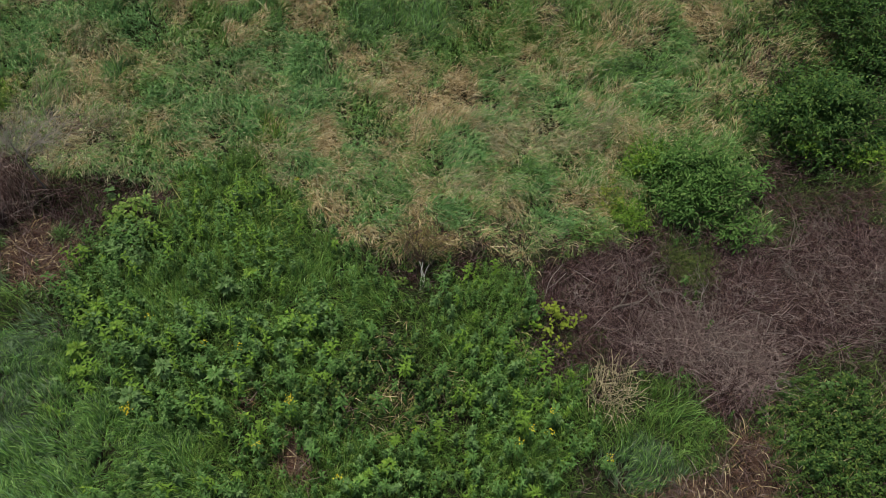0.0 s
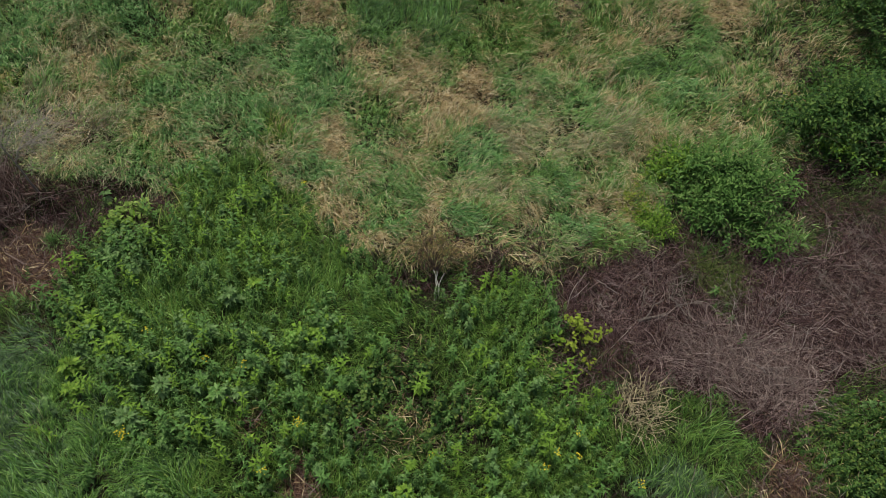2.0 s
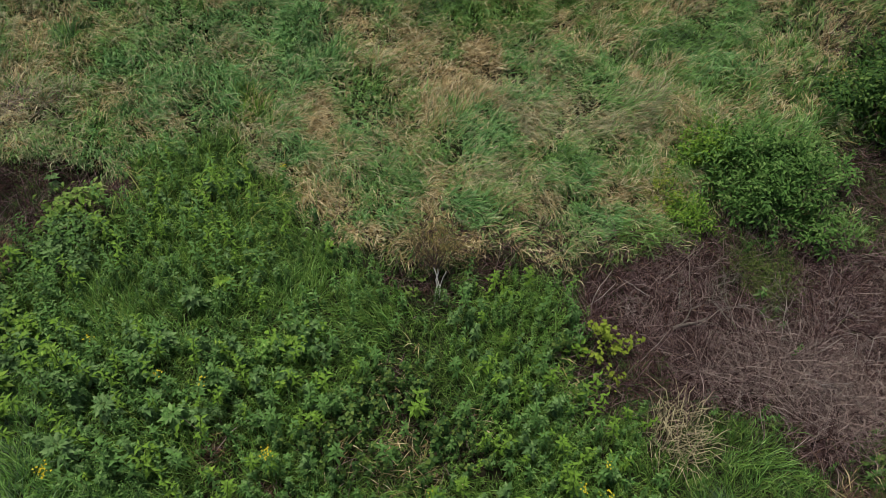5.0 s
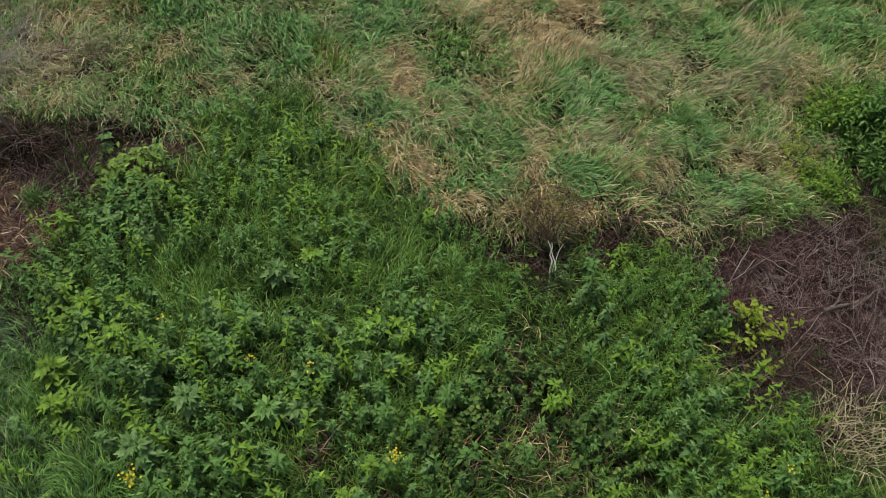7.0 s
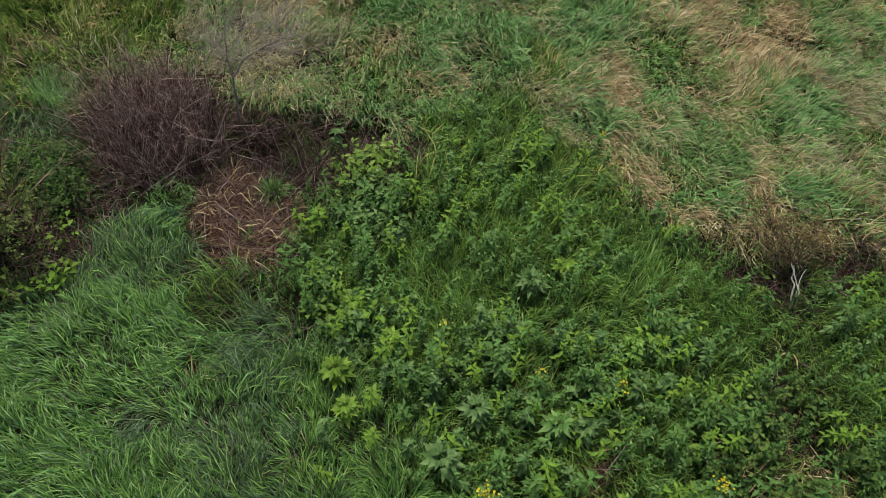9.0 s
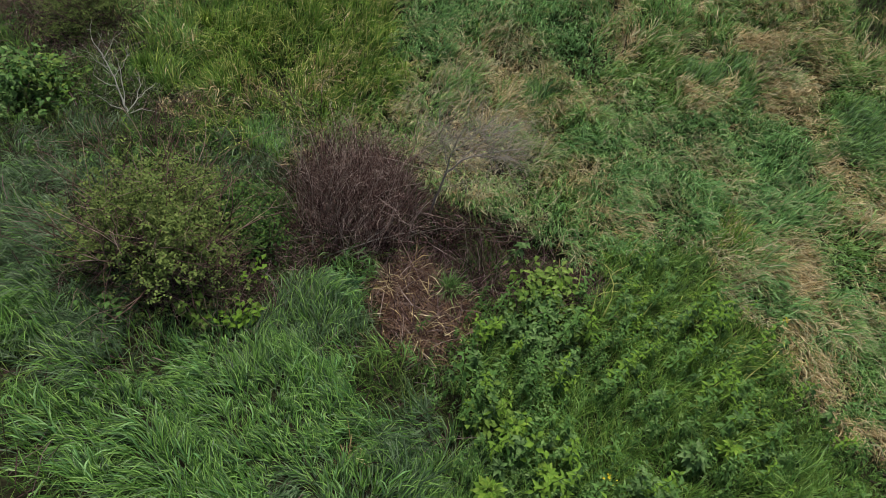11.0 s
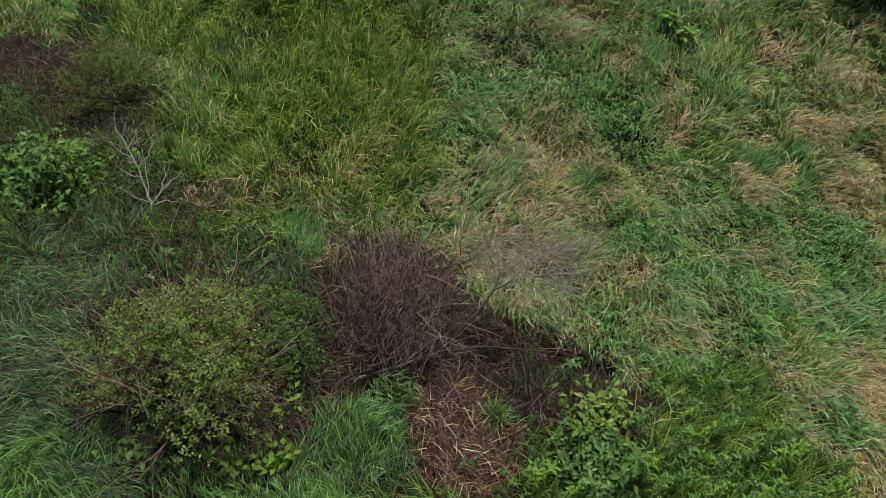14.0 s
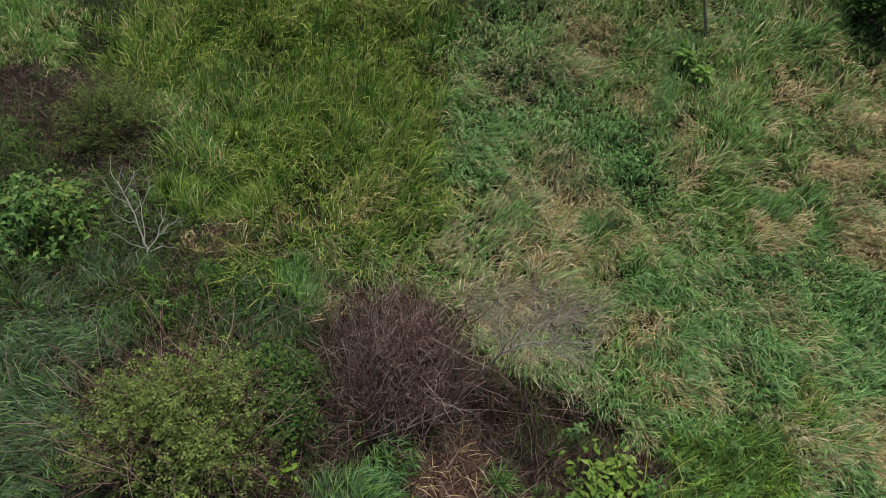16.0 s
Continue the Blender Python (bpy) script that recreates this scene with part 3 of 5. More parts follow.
stand("gapgrass", -15.57, 14.27, 0.73, 0.40, -155, lean=95, soft=0.35)
stand("lush", -14.92, 13.07, 0.63, 0.56, -158, lean=95, soft=0.35)
stand("greensedge", -17.86, 13.65, 0.56, 0.46, -171, lean=102, soft=0.35)
stand("darkgrass", -18.54, 11.34, 0.89, 0.59, -160, lean=90, soft=0.35)
stand("silver", -18.11, 10.03, 1.24, 0.81, -160, lean=-101, soft=0.35)
stand("silver", -16.93, 8.12, 1.44, 0.60, 137, lean=-103, soft=0.35)
stand("silver", -14.81, 7.52, 0.70, 0.55, -171, lean=-112, soft=0.35)
stand("lush", -15.84, 6.65, 0.59, 0.42, 157, lean=-93, soft=0.35)
stand("midlush", -12.05, 8.85, 1.07, 0.59, -152, lean=79, soft=0.35)
# dark grass laid between and behind the bushes as their shade
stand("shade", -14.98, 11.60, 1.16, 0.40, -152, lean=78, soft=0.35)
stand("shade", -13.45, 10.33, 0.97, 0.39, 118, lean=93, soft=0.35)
stand("understory", -10.59, 12.23, 0.73, 0.38, -145, lean=56, soft=0.35)
stand("darkgrass", -9.41, 12.17, 0.90, 0.39, -131, lean=80, soft=0.35)
stand("darkgrass", -8.27, 12.68, 0.47, 0.37, -135, lean=77, soft=0.35)
stand("forbgrass", -7.03, 8.89, 0.73, 0.57, -148, lean=75, soft=0.40)
stand("forbgrass", -5.89, 9.75, 0.88, 0.54, -155, lean=72, soft=0.40)
stand("forbgrass", -2.81, 9.86, 0.90, 0.57, -150, lean=50, soft=0.40)
stand("limeforb", -4.05, 9.31, 0.52, 0.39, 62, soft=0.40)
stand("limeforb", -2.75, 7.49, 0.96, 0.56, -154, soft=0.40)
stand("mossgrey", -8.19, 6.00, 0.39, 0.32, -164, lean=57, soft=0.40)
stand("silver", -9.47, 7.65, 0.54, 0.49, -166, lean=-117, soft=0.40)
stand("litterthin", -10.27, 6.82, 0.30, 0.18, -165, lean=17, soft=0.40)
stand("silver", -10.69, 5.82, 0.46, 0.36, 129, lean=-126, soft=0.40)
stand("lushforb", -5.30, 11.71, 1.21, 0.98, 64, lean=64, soft=0.40)
stand("forbgrass", -5.72, 13.39, 0.78, 0.58, -146, lean=66, soft=0.40)
stand("mauve", 11.45, 9.67, 2.28, 1.73, -146, soft=0.40)
stand("palestem", 7.63, 8.27, 1.82, 1.05, 175, soft=0.40)
stand("ashen", 7.83, 8.10, 1.20, 0.62, 173, soft=0.40)
stand("ashen", 9.21, 7.75, 0.51, 0.35, -165, soft=0.40)
stand("mauve", 5.69, 9.85, 1.16, 1.03, -151, soft=0.40)
# further dark stems for the shade at the shrubs' foot
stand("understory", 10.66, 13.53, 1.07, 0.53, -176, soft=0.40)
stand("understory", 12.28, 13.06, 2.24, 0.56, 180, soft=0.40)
stand("darkgrass", 12.99, 13.70, 1.62, 0.36, -179, soft=0.40)
stand("darklush", 6.43, 6.03, 1.20, 0.73, -171, lean=37, soft=0.40)
stand("olivelush", 5.48, 4.73, 0.99, 0.54, -174, lean=45, soft=0.40)
stand("mud", -8.96, 12.46, 1.01, 0.31, 169)
stand("mud", -10.29, 12.08, 0.95, 0.45, 179)
stand("mud", -8.16, 12.75, 0.47, 0.29, 175)
stand("mud", -8.88, 12.12, 1.55, 0.42, -158)
stand("mud", -9.20, 12.49, 1.11, 0.55, 175)
stand("mud", -10.26, 12.51, 0.65, 0.53, -171)
stand("mud", -8.53, 11.74, 1.18, 0.46, 172)
stand("mud", -9.68, 12.00, 0.87, 0.45, -179)
stand("mud", -8.56, 11.71, 1.06, 0.36, -152)
stand("mud", -9.47, 12.30, 1.20, 0.48, -165)
stand("mud", -10.62, 12.44, 0.66, 0.54, 88)
stand("mud", -8.17, 12.42, 0.62, 0.42, 173)
stand("mud", -9.86, 11.34, 0.66, 0.45, -144)
stand("mud", -9.42, 12.69, 1.42, 0.27, -162, soft=0.30)
stand("mud", -10.67, 12.44, 0.82, 0.51, -150, soft=0.30)
stand("mud", -8.88, 12.70, 1.93, 0.47, 171, soft=0.30)
stand("mud", -11.33, 12.33, 1.02, 0.67, -173, soft=0.30)
stand("darkgrass", -9.27, 12.27, 0.77, 0.28, -145, lean=80, soft=0.35)
stand("darkgrass", -8.20, 12.68, 0.43, 0.29, -143, lean=77, soft=0.35)
stand("russetgrass", -16.70, 12.93, 0.86, 0.40, -155, lean=56, soft=0.35)
stand("russetgrass", -15.61, 14.35, 0.61, 0.37, -156, lean=95, soft=0.40)
# dark stems standing in for shade: far corner, then the shrubs' foot
stand("understory", 14.96, 20.10, 1.92, 1.10, -172, soft=0.40)
stand("understory", 10.71, 13.75, 0.74, 0.52, -166, soft=0.40)
# more dark blades standing for shade between the bushes
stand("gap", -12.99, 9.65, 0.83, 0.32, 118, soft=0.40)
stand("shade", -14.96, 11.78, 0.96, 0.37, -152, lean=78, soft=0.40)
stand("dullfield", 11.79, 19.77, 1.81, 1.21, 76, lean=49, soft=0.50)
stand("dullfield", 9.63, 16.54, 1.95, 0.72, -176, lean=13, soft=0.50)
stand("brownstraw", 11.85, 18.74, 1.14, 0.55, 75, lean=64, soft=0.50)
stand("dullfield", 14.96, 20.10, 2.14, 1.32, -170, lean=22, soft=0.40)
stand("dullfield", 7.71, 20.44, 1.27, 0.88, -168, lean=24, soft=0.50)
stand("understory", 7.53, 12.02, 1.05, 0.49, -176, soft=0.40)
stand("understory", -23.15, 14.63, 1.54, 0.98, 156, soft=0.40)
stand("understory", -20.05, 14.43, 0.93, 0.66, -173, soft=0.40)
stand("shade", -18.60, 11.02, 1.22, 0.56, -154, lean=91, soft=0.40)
# last dark stands for the shade between and behind the bushes
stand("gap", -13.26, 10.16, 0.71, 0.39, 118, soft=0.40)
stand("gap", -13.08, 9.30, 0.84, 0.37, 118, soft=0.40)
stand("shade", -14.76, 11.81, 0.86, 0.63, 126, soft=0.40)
stand("dullfield", -4.79, 24.26, 1.71, 0.96, -143, lean=55, soft=0.50)
stand("grassyforb", -6.26, 4.78, 1.42, 1.11, 150, soft=0.60)
stand("grassyforb", -7.99, 6.88, 1.20, 0.83, 125, soft=0.60)
stand("grassyforb", -8.33, 6.52, 1.13, 0.51, 105, soft=0.60)


def ragged(x, y):
    """How the edges of stands are frayed at each place."""
    return 0.9 * (wave(x, y, 0.8, 5) - 0.5), 0.9 * (wave(x, y, 0.8, 6) - 0.5), 0.35 * (wave(x, y, 0.35, 7) - 0.5) + 0.3 * (wave(x, y, 0.15, 8) - 0.5)


def cover(s, x, y, fray):
    """Which places a stand touches, and how far it covers them."""
    kind, cx, cy, rx, ry, turn, lean, soft = s
    at = np.nonzero(np.hypot(x - cx, y - cy) < 1.7 * rx + 0.7)[0]
    dx, dy = x[at] - cx + fray[0][at], y[at] - cy + fray[1][at]
    u, v = dx * math.cos(turn) + dy * math.sin(turn), dy * math.cos(turn) - dx * math.sin(turn)
    r = np.hypot(u / rx, v / ry) + fray[2][at]
    w = np.clip((1 + soft - r) / (2 * soft), 0, 1)
    return at, w * w * (3 - 2 * w)


def survey(x, y):
    """Shares of the kinds, lean of the blades, thickness, leafy plants, and how brambly and how lime-green they are."""
    share = np.zeros((len(x), len(KINDS)))
    for k, v in MIXES["darkgrass"].items():
        share[:, KINDS.index(k)] = v
    leaf, thick, brambly, limey = np.zeros(len(x)), np.full(len(x), 0.4), np.zeros(len(x)), np.zeros(len(x))
    swirl = 2 * np.pi * 1.3 * wave(x, y, 3.0, 11) + 2.0
    ex, ey = np.cos(swirl), np.sin(swirl)
    fray = ragged(x, y)
    for s in STANDS:
        at, w = cover(s, x, y, fray)
        row = np.zeros(len(KINDS))
        for k, v in MIXES[s[0]].items():
            row[KINDS.index(k)] = v
        share[at] = share[at] * (1 - w[:, None]) + w[:, None] * row
        leaf[at] = leaf[at] * (1 - w) + w * LEAFY.get(s[0], 0)
        thick[at] = thick[at] * (1 - w) + w * THIN.get(s[0], 1)
        brambly[at] = brambly[at] * (1 - w) + w * (s[0] == "bramble")
        limey[at] = limey[at] * (1 - w) + w * (s[0] in ("limeforb", "lushforb"))
        if s[6] is not None:
            ex[at], ey[at] = ex[at] * (1 - w) + w * math.cos(s[6]), ey[at] * (1 - w) + w * math.sin(s[6])
    # dry and green strands lie in streaks of their own within a stand
    dry = wave(x + 0.5 * y, y - 0.3 * x, 0.45, 12) + 0.7 * wave(x, y, 1.1, 13) + 0.4 * wave(x, y, 0.2, 14) - 1.2
    for k, pull in (("straw", 2.4), ("pale", 1.2), ("blue", -1.8), ("reed", -1.5), ("grass", -1.5), ("olive", -1.0), ("ash", 2.0)):
        share[:, KINDS.index(k)] *= np.exp(pull * dry)
    return share, np.arctan2(ey, ex), thick, leaf, brambly, limey


def inside(x, y):
    """The stretch of land that is planted closely."""
    return (y > 2.6) & (y > 2.6 - 0.95 * (x + 15.0)) & (y > 3.0 + 1.5 * (x - 11.5)) & (y < 22.5 - 0.23 * (x - 16)) & (y < 21.5 + 0.55 * (x + 25)) & (x > -30) & (x < 17.5)


rng = np.random.default_rng(4)
# length, width, lean at the root and at the tip (degrees), spread of direction, lift of the roots
HABIT = {
    "bent": (0.42, 0.012, 46, 106, 0.48, 0.26), "reed": (0.30, 0.0175, 46, 98, 0.66, 0.36), "blue": (0.32, 0.019, 42, 102, 0.62, 0.38), "pale": (0.44, 0.0145, 54, 98, 0.52, 0.38),
    "straw": (0.35, 0.0135, 60, 97, 0.74, 0.32), "grass": (0.37, 0.0135, 30, 80, 1.0, 0.22), "lush": (0.42, 0.012, 35, 98, 0.45, 0.28),
    "sedge": (0.66, 0.016, 15, 74, 0.95, 0.20), "olive": (0.40, 0.014, 35, 85, 1.2, 0.12), "dead": (0.60, 0.011, 72, 84, 2.5, 0.24),
    "ash": (0.68, 0.011, 70, 84, 2.5, 0.32), "russet": (0.34, 0.010, 62, 90, 2.5, 0.20),
}
# how many of the blades of each kind stay: long blades cover more
CROWD = dict(bent=1.0, reed=0.80, blue=0.80, pale=0.80, straw=0.90, grass=0.66, lush=1.05, sedge=0.58, olive=0.5, dead=0.95, ash=0.95, russet=1.0)
CLOSE = [KINDS.index("lush"), KINDS.index("bent")]
BLADES = 1650000
px, py = rng.uniform(-30, 17.5, BLADES), rng.uniform(2.6, 29, BLADES)
keep = inside(px, py)
px, py = px[keep], py[keep]
# blades stand in tufts
near = rng.random(len(px)) < 0.75
tx, ty = np.round(px / 0.19) * 0.19 + 0.16 * (wave(px, py, 0.16, 21) - 0.5), np.round(py / 0.19) * 0.19 + 0.16 * (wave(px, py, 0.16, 22) - 0.5)
px, py = np.where(near, px + 0.7 * (tx - px), px), np.where(near, py + 0.7 * (ty - py), py)
share, lean_way, thick, leafiness, _, _ = survey(px, py)
pick = (share.cumsum(1) < rng.random(len(px))[:, None] * share.sum(1)[:, None]).sum(1).clip(0, len(KINDS) - 1)
stay = rng.random(len(px)) < thick * np.array([CROWD[k] for k in KINDS])[pick] * np.clip(np.where(np.isin(pick, CLOSE), 0.45, 0.18) + 1.65 * wave(px, py, 0.26, 23), 0, 1)


def blades(x, y, way, habit, rng):
    """Bent, tapered blades: places and triangles."""
    length, width, low, high, fan, lift = habit
    n = len(x)
    tall = 0.35 + 0.8 * wave(x, y, 0.8, 31) + 0.5 * wave(x, y, 0.3, 32)
    L = length * tall * rng.uniform(0.6, 1.3, n)
    a = way + rng.normal(0, fan, n) + 1.8 * (wave(x, y, 0.40, 33) - 0.5) + 1.2 * (wave(x, y, 0.15, 34) - 0.5) + 1.5 * (wave(x, y, 1.2, 35) - 0.5)
    t1 = np.radians(np.clip(rng.normal(low, 16, n), 2, 88))
    t2 = np.radians(np.clip(rng.normal(high, 20, n), 5, 125))
    base = np.stack([x, y, land(x, y) - 0.03 + lift * tall * rng.random(n)], -1)
    d = np.stack([np.cos(a), np.sin(a)], -1)
    mid = base + np.concatenate([d * (np.sin(t1) * L * 0.55)[:, None], (np.cos(t1) * L * 0.55)[:, None]], 1)
    tip = mid + np.concatenate([d * (np.sin(t2) * L * 0.55)[:, None], (np.cos(t2) * L * 0.55)[:, None]], 1)
    q = a + np.pi / 2 + rng.normal(0, 0.5, n)
    side = np.stack([np.cos(q), np.sin(q), rng.normal(0, 0.35, n)], -1) * (width * rng.uniform(0.6, 1.4, n) / 2)[:, None]
    v = np.stack([base - side * 0.8, base + side * 0.8, mid - side, mid + side, tip], 1)
    k = (np.arange(n) * 5)[:, None]
    f = np.concatenate([k + [0, 1, 3], k + [0, 3, 2], k + [2, 3, 4]])
    return v.reshape(-1, 3), f


NAMES = {
    "bent": ("bent_grass", "dark green drooping grass with pale glints"), "reed": ("reed_grass", "grey-green lodged reed grass, swept flat over the field"), "blue": ("blue_green_grass", "blue-green lodged grass in thick swathes"),
    "pale": ("pale_grass", "pale bleached grass blades hanging over the trough"), "straw": ("dry_straw", "dry tan straw lying in swirls on the field"),
    "grass": ("green_grass", "plain green grass between the weeds"), "lush": ("lush_grass", "bright green lush grass combed by the wind"),
    "sedge": ("sedge", "yellow-green sedge in upright arching tufts"), "olive": ("olive_grass", "dull olive grass in the shade of taller plants"),
    "dead": ("dead_stems", "brown dead stems and litter on the ground"), "russet": ("russet_litter", "reddish-brown dead stalks lying in a mat"), "ash": ("bleached_stems", "bleached grey dead stems lying in a tangle"),
}
for k, kind in enumerate(KINDS):
    sel = (pick == k) & stay
    v, f = blades(px[sel], py[sel], lean_way[sel], HABIT[kind], rng)
    tagged(mesh_object(NAMES[kind][0], v, f, kind), NAMES[kind][1], "grass", kind="stuff")


# ---- leafy weeds ----
def leaves(root, way, pitch, length, width, rng, fold=0.25):
    """Pointed leaves folded along the midrib: four triangles each."""
    n = len(root)
    L, Wd = length[:, None], width[:, None]
    d = np.stack([np.cos(way) * np.cos(pitch), np.sin(way) * np.cos(pitch), np.sin(pitch)], -1)
    s = np.stack([-np.sin(way), np.cos(way), rng.normal(0, 0.25, n)], -1)
    up = np.cross(d, s)
    droop = -0.22 * L * np.array([0, 0, 1.0])
    m = root + d * L * 0.45
    tip = root + d * L + droop
    v = np.stack([root, m + s * Wd / 2 + up * Wd * fold, m, m - s * Wd / 2 + up * Wd * fold, tip], 1)
    k = (np.arange(n) * 5)[:, None]
    f = np.concatenate([k + [0, 2, 1], k + [0, 3, 2], k + [1, 2, 4], k + [2, 3, 4]])
    return v.reshape(-1, 3), f


def weeds(x, y, height, count, size, wide, rng, ratio=0.33, lobes=1):
    """Leaf whorls along upright stems, smaller to the top; a lobed leaf is three blades from one root."""
    n = len(x)
    base = np.repeat(np.arange(n), count)
    s = np.tile((np.arange(count) + 0.5) / count, n)
    h = np.repeat(height, count)
    tilt = np.repeat(rng.normal(0, 0.14, (n, 2)), count, 0)
    z = h * (0.35 + 0.65 * s)
    z0 = land(x, y)
    root = np.stack([x[base] + tilt[:, 0] * z, y[base] + tilt[:, 1] * z, z0[base] + z], -1)
    way = np.repeat(rng.uniform(0, 6.28, n), count) + np.tile(np.arange(count) * 2.4, n) + rng.normal(0, 0.25, n * count)
    pitch = -0.15 + 0.45 * s ** 3 + rng.normal(0, 0.2, n * count)
    L = np.repeat(size, count) * (1.1 - 0.35 * s ** 2) * rng.uniform(0.8, 1.2, n * count)
    if lobes == 3:
        root, pitch = np.repeat(root, 3, 0), np.repeat(pitch, 3)
        way, L = np.repeat(way, 3) + np.tile([-0.75, 0, 0.75], n * count), np.repeat(L, 3) * np.tile([0.75, 1, 0.75], n * count)
    return leaves(root, way, pitch, L, L * ratio * wide, rng)


N = 60000
wx, wy = rng.uniform(-22, 13, N), rng.uniform(2.8, 16, N)
ok = inside(wx, wy)
wx, wy = wx[ok], wy[ok]
share, _, _, leafiness, brambly, limey = survey(wx, wy)
area = 35 * 13.2
ok = rng.random(len(wx)) < leafiness * area / N * (0.2 + 1.6 * wave(wx, wy, 0.6, 41))
wx, wy, brambly, limey = wx[ok], wy[ok], brambly[ok], limey[ok]
r = rng.random(len(wx))
deal = rng.random(len(wx))
sort = np.where(r < brambly, 2, np.where(deal < 0.07 + 0.12 * limey, 1, np.where(deal > 0.62 + 0.3 * wave(wx, wy, 1.6, 43), 3, 0)))
for k, (name, label, mat) in enumerate((("low_herbs", "small-leaved dark green herbs under the taller weeds", "herb"), ("bright_herbs", "fine bright green herbs between the tall weeds and the field", "sprout"))):
    low = rng.choice(len(wx), len(wx) * (2 + k), replace=True)
    low = low[(rng.random(len(low)) < limey[low]) == (k == 1)]
    hx, hy = wx[low] + rng.normal(0, 0.25, len(low)), wy[low] + rng.normal(0, 0.25, len(low))
    v, f = weeds(hx, hy, rng.uniform(0.25, 0.85, len(hx)), 22, (0.062 - 0.012 * k) * rng.uniform(0.7, 1.3, len(hx)), 1.5 - 0.6 * k, rng)
    tagged(mesh_object(name, v, f, mat), label, "weeds", kind="stuff")
for k, (name, label, mat, count, size, wide, lobes) in enumerate((
        ("tall_weeds", "mid-green leafy weeds crowded in the thicket", "forb", 18, 0.104, 1.25, 1),
        ("lime_weeds", "lime-green leafy shoots among the darker weeds", "lime", 18, 0.104, 1.25, 1),
        ("brambles", "brambles with rounded leaves, dark with lime tips", "bramble", 14, 0.105, 2.2, 1),
        ("lobed_weeds", "grey-green weeds with broad lobed leaves", "mallow", 9, 0.15, 1.3, 3))):
    sel = sort == k
    n = int(sel.sum())
    tall = rng.uniform(0.45, 1.1, n) * (0.65 + 0.7 * wave(wx[sel], wy[sel], 1.2, 42))
    v, f = weeds(wx[sel], wy[sel], tall, count, size * rng.uniform(0.65, 1.25, n) * (0.45 + 0.85 * wave(wx[sel], wy[sel], 0.9, 44)), wide, rng, lobes=lobes)
    tagged(mesh_object(name, v, f, mat), label, "weeds", kind="stuff")


# ---- wood: tapered tubes ----
def tube(points, r0, r1, sides=4):
    p = np.asarray(points, float)
    n = len(p)
    d = np.gradient(p, axis=0)
    d /= np.linalg.norm(d, axis=1)[:, None] + 1e-9
    ref = np.where(np.abs(d[:, 2:3]) > 0.9, np.array([[1.0, 0, 0]]), np.array([[0, 0, 1.0]]))
    s = np.cross(d, ref)
    s /= np.linalg.norm(s, axis=1)[:, None] + 1e-9
    t = np.cross(d, s)
    r = np.linspace(r0, r1, n)[:, None, None]
    a = (np.arange(sides) * 2 * np.pi / sides)[None, :, None]
    v = (p[:, None] + r * (np.cos(a) * s[:, None] + np.sin(a) * t[:, None])).reshape(-1, 3)
    f = []
    for i in range(n - 1):
        for j in range(sides):
            q, k = i * sides + j, i * sides + (j + 1) % sides
            f += [(q, k, k + sides), (q, k + sides, q + sides)]
    f += [((n - 1) * sides, (n - 1) * sides + j, (n - 1) * sides + j + 1) for j in range(1, sides - 1)]
    return v, np.array(f)


def joined(pieces):
    vs, fs, k = [], [], 0
    for v, f in pieces:
        vs.append(v)
        fs.append(f + k)
        k += len(v)
    return np.concatenate(vs), np.concatenate(fs)


def bent(start, way, length, rng, steps=5, wobble=0.18, drop=0.0):
    """A crooked line from start along way."""
    p, d = [np.asarray(start, float)], np.asarray(way, float) / np.linalg.norm(way)
    for k in range(steps):
        d = d + rng.normal(0, wobble, 3) + np.array([0, 0, -drop])
        d /= np.linalg.norm(d)
        p.append(p[-1] + d * length / steps)
    return np.array(p)


def branching(start, way, length, radius, depth, rng, out, drop=0.0, forks=3, spread=0.6, wobble=0.18):
    steps = 5 if depth > 1 else 3
    line = bent(start, way, length, rng, steps, wobble, drop)
    out.append(tube(line, radius, radius * 0.45, 4 if depth > 1 else 3))
    if depth == 0:
        return
    for k in range(forks):
        i = rng.integers(steps // 2, steps + 1)
        d = line[i] - line[i - 1]
        d = d / np.linalg.norm(d) + rng.normal(0, spread, 3)
        branching(line[i], d, length * rng.uniform(0.4, 0.7), radius * 0.5, depth - 1, rng, out, drop, forks, spread, wobble)


def thing(name, x, y, label, category, group=""):
    e = new(name)
    e.location = (x, y, float(land(x, y)))
    return tagged(e, label, category, group)


def part(name, v, f, material, parent, label="", kind=""):
    ob = mesh_object(name, v, f, material, parent)
    return tagged(ob, label, kind=kind)


def dome(n, radius, height, rng, shell=0.55):
    """Places within a dome, most of them near its skin."""
    a, s = rng.uniform(0, 2 * np.pi, n), rng.uniform(0, 1, n)
    el = np.arcsin(s)
    q = rng.uniform(0, 6.28, 3)
    lobes = 1 + 0.13 * np.sin(3 * a + q[0]) + 0.09 * np.sin(5 * a + q[1]) * np.cos(2 * el) + 0.06 * np.sin(8 * a + q[2])
    r = rng.uniform(shell, 1.0, n) * (0.85 + 0.3 * rng.random(n)) * lobes
    return np.stack([np.cos(a) * np.cos(el) * r * radius, np.sin(a) * np.cos(el) * r * radius, np.sin(el) * r * height], -1)


def clumped(n, radius, height, rng, clumps=40, size=0.28, shell=0.6):
    """Places in clumps on a dome, so that the outline is uneven and gaps stay open."""
    c = dome(clumps, radius, height, rng, shell)
    k = rng.integers(0, clumps, n)
    return c[k] + rng.normal(0, size / 2, (n, 3)) * [1, 1, 0.7]


